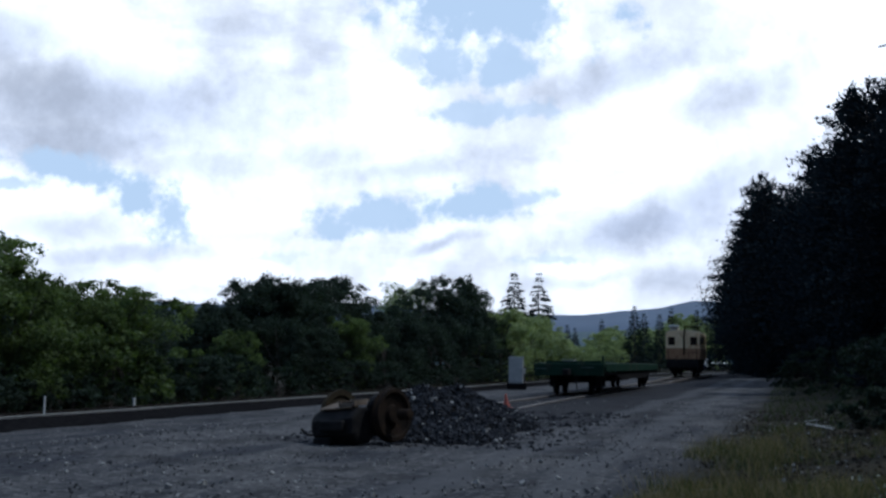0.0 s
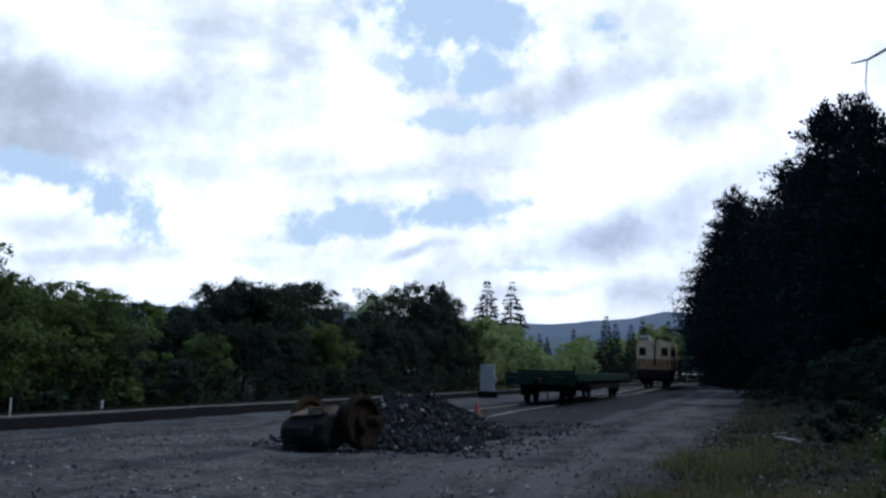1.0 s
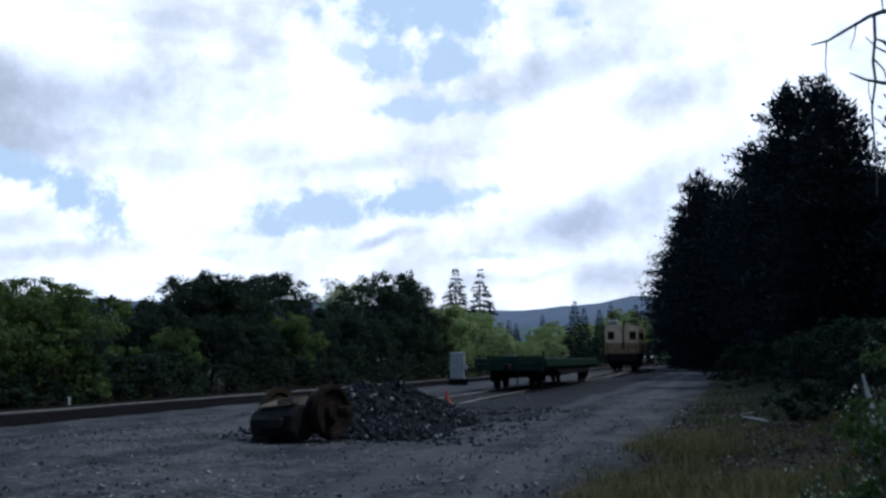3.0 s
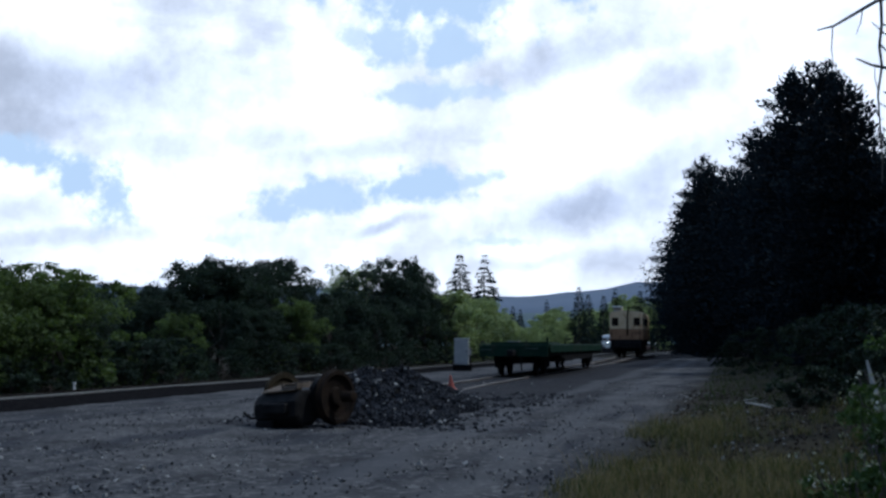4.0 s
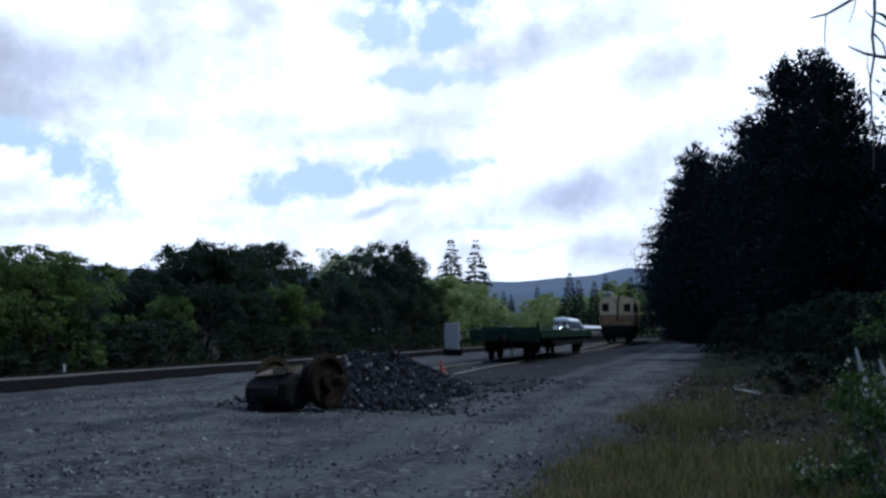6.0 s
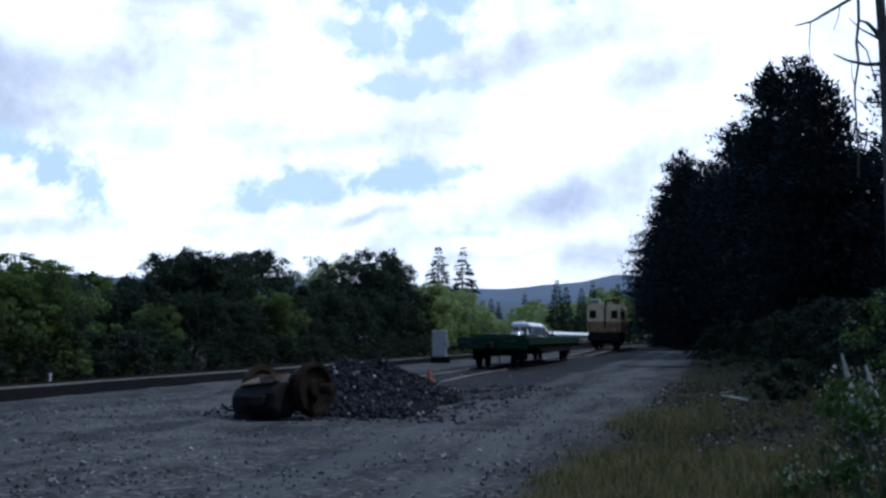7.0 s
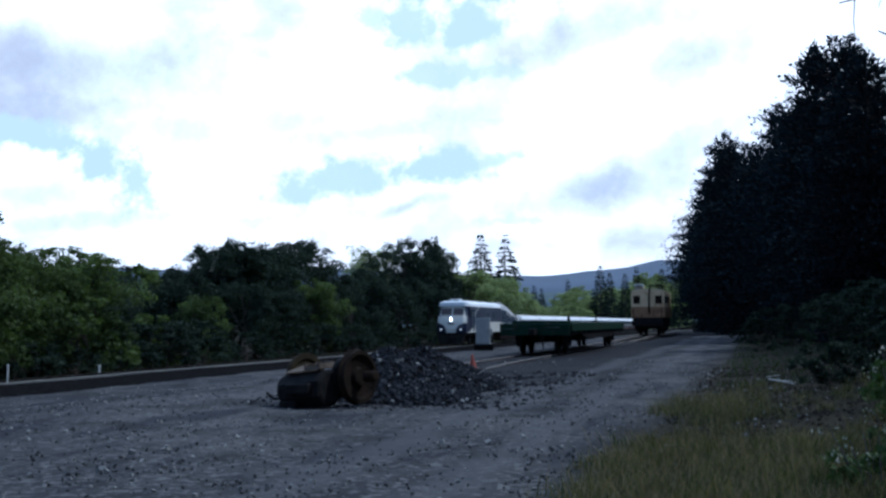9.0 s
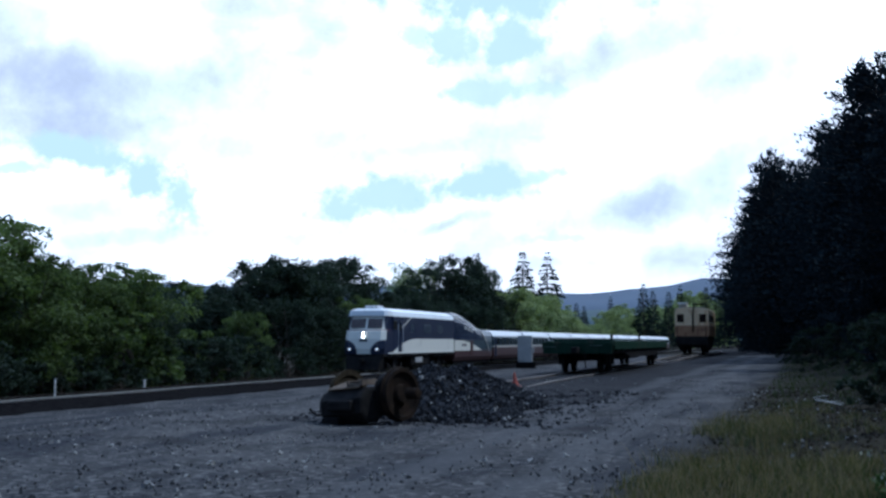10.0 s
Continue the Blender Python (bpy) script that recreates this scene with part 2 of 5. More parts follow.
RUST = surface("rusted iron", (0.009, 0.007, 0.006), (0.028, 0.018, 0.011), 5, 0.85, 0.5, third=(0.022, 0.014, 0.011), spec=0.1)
PALE_RUST = surface("dusty rusted plate", (0.10, 0.077, 0.058), (0.19, 0.150, 0.115), 5, 0.85, 0.4, spec=0.1)
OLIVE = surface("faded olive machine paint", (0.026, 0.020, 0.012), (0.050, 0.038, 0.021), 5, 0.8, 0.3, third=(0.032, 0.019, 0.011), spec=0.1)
GREEN_PAINT = surface("faded green paint", (0.008, 0.026, 0.016), (0.015, 0.040, 0.025), 1.6, 0.6, 0.2, third=(0.05, 0.05, 0.035), spec=0.1)
GREY_GREEN = surface("weathered grey green boards", (0.05, 0.075, 0.06), (0.095, 0.12, 0.10), 2.0, 0.75, 0.3, spec=0.1)
YELLOW = surface("faded yellow paint", (0.74, 0.54, 0.31), (0.82, 0.64, 0.40), 1.4, 0.6, 0.15, third=(0.52, 0.32, 0.16))
RUST_YELLOW = surface("rusted yellow paint", (0.38, 0.22, 0.115), (0.29, 0.155, 0.08), 1.8, 0.75, 0.3, third=(0.15, 0.075, 0.045))
GLASS_DARK = surface("dark window glass", (0.01, 0.012, 0.014), (0.02, 0.022, 0.025), 2, 0.08, 0.0)
# Reflection on the windscreen is put into its reddish grey colour.
WINDSCREEN = surface("windscreen with painted reflection", (0.075, 0.055, 0.058), (0.12, 0.09, 0.09), 1, 0.12, 0.0)
CAR_WIN = surface("dirty dark window", (0.010, 0.007, 0.006), (0.022, 0.014, 0.011), 2, 0.6, 0.0, spec=0.1)
CREAM = surface("cream train paint", (0.74, 0.72, 0.65), (0.80, 0.78, 0.71), 0.8, 0.35, 0.0)
SILVER = surface("white silver roof paint", (0.60, 0.62, 0.63), (0.68, 0.69, 0.70), 0.7, 0.35, 0.0)
TRAIN_DARK = surface("dark blue train paint", (0.009, 0.015, 0.040), (0.013, 0.022, 0.050), 0.8, 0.25, 0.0)
TRAIN_BROWN = surface("brown train paint", (0.050, 0.024, 0.022), (0.075, 0.035, 0.03), 0.8, 0.4, 0.0)
LAMP = surface("lit headlight", (0.9, 0.9, 0.85), (1, 1, 0.95), 3, 0.2, 0, emit=(1.0, 0.96, 0.88, 16.0))
SMALL_LAMP = surface("lit ditch light", (0.9, 0.9, 0.85), (1, 1, 0.95), 3, 0.2, 0, emit=(1.0, 0.96, 0.88, 0.8))
GALV = surface("galvanised sheet", (0.36, 0.355, 0.345), (0.46, 0.455, 0.44), 1.5, 0.5, 0.05, 0.1)
ORANGE = surface("sun bleached orange plastic", (0.30, 0.065, 0.045), (0.40, 0.11, 0.075), 6, 0.6, 0.1)
WHITE_PAINT = surface("weathered white paint", (0.62, 0.62, 0.58), (0.75, 0.74, 0.7), 5, 0.7, 0.1)
BARK = surface("bark", (0.045, 0.036, 0.028), (0.10, 0.08, 0.065), 6, 0.95, 0.8)
GREY_BARK = surface("dead grey wood", (0.06, 0.055, 0.05), (0.13, 0.12, 0.11), 6, 0.9, 0.6)
BLEACHED = surface("bleached dead wood", (0.42, 0.41, 0.39), (0.62, 0.60, 0.56), 6, 0.9, 0.4)
# Wide dark-to-bright mottle paints lit and shaded masses into these crowns.
LEAF_DARK = surface("dark oak leaves with painted shade", (0.006, 0.012, 0.010), (0.056, 0.080, 0.054), 0.30, 0.6, 0.0, island=0.25, leaf=0.22)
LEAF_MID = surface("green leaves with painted light and shade", (0.010, 0.021, 0.011), (0.205, 0.260, 0.100), 0.33, 0.6, 0.0, island=0.22, leaf=0.42)
# Willow green paler than real leaves: sunlight is put into the colour.
LEAF_LIGHT = surface("light willow leaves with painted sunlight", (0.12, 0.16, 0.08), (0.50, 0.54, 0.29), 0.33, 0.6, 0.0, island=0.25, leaf=0.35)
# Roadside needles: the shade on the stand is put into this near-black blue.
NEEDLES = surface("fir needles darkened for shade", (0.009, 0.015, 0.019), (0.021, 0.032, 0.039), 0.5, 1.0, 0.0, island=0.08, spec=0.1)
NEEDLES_FAR = surface("fir needles", (0.011, 0.021, 0.018), (0.028, 0.044, 0.036), 0.5, 0.9, 0.0, island=0.3, leaf=0.05)
GRASS_DRY = surface("dry grass", (0.10, 0.080, 0.050), (0.30, 0.238, 0.145), 1.0, 0.8, 0.0, island=0.6, leaf=0.3)
GRASS_GREEN = surface("green grass", (0.026, 0.044, 0.017), (0.072, 0.090, 0.036), 1.0, 0.8, 0.0, island=0.6, leaf=0.3)
BRAMBLE = surface("bramble leaves", (0.026, 0.052, 0.018), (0.105, 0.150, 0.055), 1.0, 0.6, 0.0, island=0.6, leaf=0.25)
FLOWER = surface("pale seed heads", (0.24, 0.25, 0.21), (0.46, 0.46, 0.41), 3, 0.8, 0.0, island=0.5, leaf=0.2)
# Haze over the far ridges: blue in the colour plus a faint glow.
HILL = surface("far wooded hill with painted haze", (0.045, 0.06, 0.085), (0.06, 0.08, 0.11), 0.004, 1.0, 0.0, emit=(0.12, 0.155, 0.23, 0.45))
HILL_NEAR = surface("nearer wooded slope with painted haze", (0.03, 0.05, 0.06), (0.055, 0.085, 0.08), 0.01, 1.0, 0.0, emit=(0.08, 0.12, 0.16, 0.25))


# ---------- building helpers ----------
def part(name, bm, material, parent=None, label="", smooth=False):
    """One bmesh as one mesh object, under a thing or part."""
    me = bpy.data.meshes.new(name)
    bm.normal_update()
    bm.to_mesh(me)
    bm.free()
    if smooth:
        me.shade_smooth()
    for m in material if isinstance(material, (list, tuple)) else [material]:
        me.materials.append(m)
    ob = new(name, me)
    if parent:
        ob.parent = parent
    if label:
        ob["label"] = label
    return ob


def sheet(name, verts, faces, material, parent=None, label="", mats=None, smooth=False):
    me = bpy.data.meshes.new(name)
    me.from_pydata([tuple(v) for v in verts], [], faces)
    for m in material if isinstance(material, (list, tuple)) else [material]:
        me.materials.append(m)
    if mats is not None:
        me.polygons.foreach_set("material_index", mats)
    if smooth:
        me.shade_smooth()
    me.update()
    ob = new(name, me)
    if parent:
        ob.parent = parent
    if label:
        ob["label"] = label
    return ob


def thing(name, label, category, m=None, group="", kind=""):
    ob = tagged(new(name), label, category, group, kind)
    if m is not None:
        ob.matrix_basis = m
    return ob


def box(bm, lo, hi, bev=0.0, m=None):
    c = [(a + b) / 2 for a, b in zip(lo, hi)]
    s = [abs(b - a) for a, b in zip(lo, hi)]
    mm = Matrix.Translation(c) @ Matrix.Diagonal((*s, 1))
    v = bmesh.ops.create_cube(bm, size=1.0, matrix=(m @ mm) if m is not None else mm)["verts"]
    if bev:
        edges = list({e for w in v for e in w.link_edges})
        bmesh.ops.bevel(bm, geom=edges, offset=bev, segments=2, affect="EDGES", profile=0.5)
    return bm


def B(lo, hi, bev=0.0):
    return box(bmesh.new(), lo, hi, bev)


def rod(bm, p, q, r0, r1=None, seg=8):
    p, q = Vector(p), Vector(q)
    d = q - p
    m = Matrix.Translation((p + q) / 2) @ d.to_track_quat("Z", "Y").to_matrix().to_4x4()
    bmesh.ops.create_cone(bm, cap_ends=True, segments=seg, radius1=r0, radius2=r0 if r1 is None else r1, depth=d.length, matrix=m)
    return bm


def lathe(bm, profile, seg=28, m=None):
    """Turns (radius, along) pairs round the x axis."""
    rings = []
    for r, a in profile:
        ring = []
        for i in range(seg):
            t = 2 * math.pi * i / seg
            v = Vector((a, r * math.cos(t), r * math.sin(t)))
            ring.append(bm.verts.new(m @ v if m is not None else v))
        rings.append(ring)
    for p, q in zip(rings, rings[1:]):
        for i in range(seg):
            bm.faces.new((p[i], p[(i + 1) % seg], q[(i + 1) % seg], q[i]))
    bm.faces.new(rings[0][::-1]), bm.faces.new(rings[-1])
    return bm


def loft(bm, sections, cap=True):
    """Skins equal-length loops of points."""
    rings = [[bm.verts.new(v) for v in s] for s in sections]
    k = len(rings[0])
    for p, q in zip(rings, rings[1:]):
        for i in range(k):
            bm.faces.new((p[i], p[(i + 1) % k], q[(i + 1) % k], q[i]))
    if cap:
        bm.faces.new(rings[0][::-1]), bm.faces.new(rings[-1])
    return bm


def step(v, a, b):
    t = min(max((v - a) / (b - a), 0.0), 1.0)
    return t * t * (3 - 2 * t)


# ---------- ground ----------
RAIL_X, RAIL_Z = -29.0, -0.55        # main line: centre and rail head
SIDE_Z = 0.28                        # siding rail head


def siding_x(y):
    return -8.87 - 0.0045 * (y - 40)


def height(x, y):
    z = 0.07 * step(y, 10, 20) + 0.13 * step(y, 20, 36) * step(x, -16, -10)
    z += 0.0032 * min(max(y - 45, 0), 220) * step(x, -8, -4)
    z -= 1.02 * step(-x, 11.5, 23.5)
    z += 0.25 * step(x, -1.0, 4.0)
    return z


def make_ground():
    xs = [-4500, -2500, -1200, -600, -300, -150, -90, -60, -50] + [-44 + 0.45 * i for i in range(130)] + [18, 24, 35, 60, 120, 300, 800, 2000, 4500]
    ys = [-4500, -1500, -400, -120, -50, -20, -8, 0, 4] + [6 + 0.4 * i for i in range(100)] + [46 + 1.2 * i for i in range(60)] + [120, 130, 145, 165, 190, 220, 260, 320, 420, 600, 1000, 1800, 3000, 4700]
    verts, faces = [], []
    for y in ys:
        for x in xs:
            z = height(x, y)
            if -45 < x < 16 and 3 < y < 120:
                z += 0.035 * noise.noise((x * 0.7, y * 0.7, 3)) + 0.02 * noise.noise((x * 2.3, y * 2.3, 8))
            verts.append((x, y, z))
    k = len(xs)
    for j in range(len(ys) - 1):
        for i in range(k - 1):
            a = j * k + i
            faces.append((a, a + 1, a + k + 1, a + k))
    tagged(sheet("ground", verts, faces, GROUND, smooth=True), "grey gravel yard with dry grassy verge", "ground", kind="structure")


make_ground()


def hill(name, dist, az0, az1, tops, material, depth):
    """A wooded ridge: tops are (degrees from the line, tangent of the height)."""
    verts, faces, k = [], [], 260
    for i in range(k + 1):
        a = az0 + (az1 - az0) * i / k
        h = np.interp(a, [t[0] for t in tops], [t[1] for t in tops])
        h += 0.0022 * noise.fractal((a * 0.25, dist, 1), 1.0, 2.0, 5) + 0.0006 * noise.noise((a * 4, dist, 2))
        r = radians(a)
        for f, d in ((-0.02, 0.80), (0.55 * h, 0.9), (h, 1.0), (-0.02, 1.0 + depth)):
            verts.append((math.sin(r) * dist * d, math.cos(r) * dist * d, 1.65 + f * dist))
    for i in range(k):
        for j in range(3):
            a = i * 4 + j
            faces.append((a, a + 4, a + 5, a + 1))
    tagged(sheet(name, verts, faces, material, smooth=True), "wooded ridge in the far distance, painted blue with haze", "hill", kind="structure")


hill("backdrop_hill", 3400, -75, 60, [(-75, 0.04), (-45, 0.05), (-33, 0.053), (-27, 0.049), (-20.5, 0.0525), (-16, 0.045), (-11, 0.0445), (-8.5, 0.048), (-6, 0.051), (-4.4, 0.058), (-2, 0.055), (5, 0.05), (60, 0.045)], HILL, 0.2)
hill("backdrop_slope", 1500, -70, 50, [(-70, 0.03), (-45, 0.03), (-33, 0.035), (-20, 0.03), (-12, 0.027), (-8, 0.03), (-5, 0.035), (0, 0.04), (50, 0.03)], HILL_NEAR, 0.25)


def rail(name, path, parent, z, head=True, side=None):
    """A rail of real section along (x, y) points; its head's top at z."""
    sec = [(-0.07, -0.17), (0.07, -0.17), (0.07, -0.155), (0.012, -0.13), (0.012, -0.045), (0.036, -0.03), (0.036, 0.0), (-0.036, 0.0), (-0.036, -0.03), (-0.012, -0.045), (-0.012, -0.13), (-0.07, -0.155)]
    bm = loft(bmesh.new(), [[(x + a, y, z + b) for a, b in sec] for x, y in path])
    bm.normal_update()
    for f in bm.faces:
        f.material_index = 1 if head and f.normal.z > 0.9 and f.calc_center_median().z > z - 0.01 else 0
    return part(name, bm, [side or RAIL, RAILTOP], parent)


def make_main_line():
    t = thing("railway_track", "main line of two polished rails on dark ballast", "track", kind="structure")
    sec = [(-3.3, -0.8), (-1.9, -0.12), (-1.35, -0.085), (1.35, -0.085), (1.75, -0.115), (3.7, -0.72)]
    ys = [-60 + 4 * i for i in range(150)]
    verts, faces = [], []
    for y in ys:
        for a, b in sec:
            verts.append((RAIL_X + a + 0.06 * noise.noise((y, a, 0)), y, RAIL_Z + b + 0.03 * noise.noise((y * 0.8, a, 5))))
    for j in range(len(ys) - 1):
        for i in range(len(sec) - 1):
            a = j * 6 + i
            faces.append((a, a + 1, a + 7, a + 6))
    sheet("ballast_bed", verts, faces, BALLAST, t, smooth=True)
    # far rail takes the dark tie colour, so only the near one looks sunlit
    for s in (-0.7525, 0.7525):
        rail("rail", [(RAIL_X + s, -60 + 20 * i) for i in range(30)], t, RAIL_Z, head=s > 0, side=RAIL_MAIN if s > 0 else WOOD_TIE)
    bm = bmesh.new()
    for i in range(260):
        box(bm, (RAIL_X - 1.3, -20 + 0.6 * i, RAIL_Z - 0.33), (RAIL_X + 1.3, -19.77 + 0.6 * i, RAIL_Z - 0.145))
    part("ties", bm, WOOD_TIE, t)["kind"] = "stuff"


def side_z(y):
    """Rail head of the siding: sunk at its end, rising slowly beyond the wagon."""
    return SIDE_Z - 0.05 * step(-y, -40, -33) + 0.20 * step(y, 70, 105)


def make_siding():
    t = thing("siding_track", "rusty siding on half buried wooden ties", "track", kind="structure")
    for s in (-0.7525, 0.7525):
        path = [(siding_x(y) + s, y) for y in [33.6 if s > 0 else 32.0, 35, 38, 45, 60, 70, 80, 90, 100, 110, 140]]
        r = rail("rail", path, t, 0, head=True)
        for v in r.data.vertices:
            v.co.z += side_z(v.co.y)
    tie = bmesh.new()
    box(tie, (-1.25, -0.11, -0.1), (1.25, 0.11, 0.0), 0.015)
    me = bpy.data.meshes.new("tie")
    tie.to_mesh(me), tie.free()
    me.materials.append(WOOD_TIE)
    rnd = random.Random(5)
    for i in range(140):
        y = 33.2 + i * 0.56
        ob = new("tie", me)
        ob.parent = t
        ob.matrix_basis = pose(siding_x(y) + rnd.uniform(-0.06, 0.06), y, side_z(y) - 0.135 + rnd.uniform(-0.02, 0.012), 0, rnd.uniform(-1, 1), rnd.uniform(-2, 2))
    verts, faces = [], []
    ys = [32.0 + i for i in range(108)]
    for y in ys:
        for a, b in ((-2.0, -0.34), (-1.3, -0.15), (1.3, -0.15), (1.9, -0.34)):
            verts.append((siding_x(y) + a + 0.2 * noise.noise((y * 0.4, a, 2)), y, side_z(y) + b - 0.2 * (1 - step(y, 31.8, 34)) + 0.03 * noise.noise((y, a, 7))))
    for j in range(len(ys) - 1):
        for i in range(3):
            a = j * 4 + i
            faces.append((a, a + 1, a + 5, a + 4))
    sheet("ballast_bed", verts, faces, BALLAST, t, smooth=True)


make_main_line()
make_siding()


# ---------- trees ----------
def leaf_cloud(rnd, centres, per, size, squash=0.8, shell=0.45, knobs=9):
    """Small folded leaf sprays: every clump (x, y, z, r) carries knobs of foliage, thick above and thin below."""
    verts, faces = [], []

    def gauss3():
        return Vector((rnd.gauss(0, 1), rnd.gauss(0, 1), rnd.gauss(0, 1)))

    for cx, cy, cz, r in centres:
        subs = []
        for _ in range(knobs):
            d = (gauss3() + Vector((0, 0, 0.45))).normalized()
            q = r * rnd.uniform(0.45, 0.85)
            subs.append((Vector((cx + d.x * q, cy + d.y * q, cz + d.z * q * squash)), r * rnd.uniform(0.26, 0.50)))
        for _ in range(int(per * (r ** 1.6))):
            c, q0 = rnd.choice(subs)
            d = (gauss3() + Vector((0, 0, 0.35))).normalized()
            q = q0 * (shell + (1 - shell) * rnd.random() ** 0.5) * rnd.uniform(0.8, 1.15)
            p = c + Vector((d.x * q, d.y * q, d.z * q * squash))
            s = size * rnd.uniform(0.55, 1.35)
            a = (d + 0.55 * gauss3()).normalized()
            u = Matrix.Rotation(rnd.uniform(0, 6.28), 3, a) @ a.orthogonal().normalized()
            w = a.cross(u)
            k = len(verts)
            verts += [p - u * s * 0.5, p + w * s * 0.33 + a * s * 0.12, p + u * s * 0.5, p - w * s * 0.33 + a * s * 0.12]
            faces.append((k, k + 1, k + 2, k + 3))
    return verts, faces


def trunk_mesh(rnd, h, r, limbs, lean=0.1):
    bm = bmesh.new()
    p = Vector((0, 0, -0.3))
    pts = [p]
    for i in range(5):
        p = p + Vector((rnd.uniform(-lean, lean), rnd.uniform(-lean, lean), 1)) * h / 5
        pts.append(p)
    for i in range(5):
        rod(bm, pts[i], pts[i + 1], r * (1 - i * 0.17), r * (1 - (i + 1) * 0.17), 9)
    for x, y, z in limbs:
        a = pts[rnd.choice((2, 3, 3, 4))]
        m = a.lerp(Vector((x, y, z)), 0.5) + Vector((0, 0, -0.2))
        rod(bm, a, m, r * 0.4, r * 0.25, 6), rod(bm, m, (x, y, z), r * 0.25, r * 0.06, 6)
    return bm


def broadleaf(name, seed, h, spread, leaf, label, clumps=20, per=410, size=0.165, low=0.08, category="tree", limb=3):
    rnd = random.Random(seed)
    t = thing(name, label, category)
    cs = []
    for i in range(clumps):
        z = h * (low + (0.86 - low) * rnd.random() ** 0.75)
        f = (z / h)
        wide = spread * (0.45 + 0.65 * math.sin(min(f * 1.2 + 0.15, 1.5) * 2.05)) * math.sqrt(max(1 - f ** 3, 0.05))
        a, q = rnd.uniform(0, 6.28), wide * math.sqrt(rnd.uniform(0.12, 1))
        cs.append((q * math.cos(a), q * math.sin(a), z, h * rnd.uniform(0.11, 0.22)))
    for i in range(6):
        a, q = rnd.uniform(0, 6.28), spread * 0.6 * math.sqrt(rnd.random())
        cs.append((q * math.cos(a), q * math.sin(a), h * rnd.uniform(0.82, 0.95), h * rnd.uniform(0.06, 0.11)))
    part("trunk", trunk_mesh(rnd, h * 0.7, h * 0.022, [c[:3] for c in cs[::limb]]), BARK, t)
    v, f = leaf_cloud(rnd, cs, per, size)
    sheet("crown", v, f, leaf, t)
    return t


def conifer(name, seed, h, spread, leaf, label, tiers=24, size=0.42, dense=16, ragged=0.35, bare=0.06, plume=False):
    """A conifer: layered drooping boughs, or (plume) dense upswept tufts round a blunt crown."""
    rnd = random.Random(seed)
    t = thing(name, label, "tree")
    bm = bmesh.new()
    rod(bm, (0, 0, -0.4), (0, 0, h * 0.55), h * 0.018, h * 0.011, 9), rod(bm, (0, 0, h * 0.55), (0, 0, h * 0.99), h * 0.011, 0.02, 7)
    verts, faces = [], []
    up = Vector((0, 0, 1))
    for i in range(tiers):
        f = bare + (1 - bare) * (i + rnd.random() * (1.0 if plume else 0.9)) / tiers
        z = h * f
        reach = spread * ((1 - f ** 2.0) ** 0.85 if plume else 0.75 * (1 - f) ** 0.9) + 0.2
        if plume:
            reach *= 0.62 + 0.38 * step(f, 0.05, 0.35)
        k = max(5, int(9 * (0.5 + reach / spread)))
        for j in range(k):
            a = 6.283 * (j + rnd.random()) / k
            L = reach * rnd.uniform(1 - ragged, 1 + ragged * 0.6)
            droop = rnd.uniform(-0.34, 0.02) + 0.35 * f + (0.3 if f > 0.8 else 0) if plume else rnd.uniform(-0.30, -0.12) + 0.5 * max(f - 0.8, 0)
            d = Vector((math.cos(a), math.sin(a), droop))
            side = Vector((-math.sin(a), math.cos(a), 0))
            if L > 0.8:
                rod(bm, (0, 0, z), Vector((0, 0, z)) + d * L * 0.9, 0.05, 0.012, 4)
            for s in range(max(4, int(dense * L / spread) + 3)):
                q = L * (0.18 + 0.85 * rnd.random() ** 0.7)
                sz = size * rnd.uniform(0.6, 1.4)
                if plume:
                    p = Vector((0, 0, z)) + d * q + Vector((rnd.gauss(0, 0.13 * L), rnd.gauss(0, 0.13 * L), rnd.gauss(-0.05, 0.2)))
                    u = (d * 0.7 + up * rnd.uniform(0.1, 1.0) + Vector((rnd.gauss(0, 0.45), rnd.gauss(0, 0.45), 0))).normalized()
                    wide = 0.24
                else:
                    w0 = rnd.uniform(-1, 1)
                    p = Vector((0, 0, z)) + d * q + side * w0 * 0.22 * (L - q + 0.3) + up * rnd.gauss(-0.06, 0.10)
                    u = (d + side * w0 * 0.8 + up * rnd.gauss(-0.15, 0.2)).normalized()
                    wide = 0.20
                w = u.cross(Vector((rnd.gauss(0, 1), rnd.gauss(0, 1), rnd.gauss(0, 1)))).normalized()
                b = len(verts)
                verts += [p, p + u * sz * 0.5 + w * sz * wide, p + u * sz * 1.1, p + u * sz * 0.5 - w * sz * wide]
                faces.append((b, b + 1, b + 2, b + 3))
    part("trunk", bm, BARK, t)
    sheet("crown", verts, faces, leaf, t)
    return t


def bearing(deg, x=None, dist=None):
    """A spot on the ground at degrees from the line, at distance dist, or where it meets that x."""
    r = radians(deg)
    d = x / math.sin(r) if dist is None else dist
    return d * math.sin(r), d * math.cos(r)


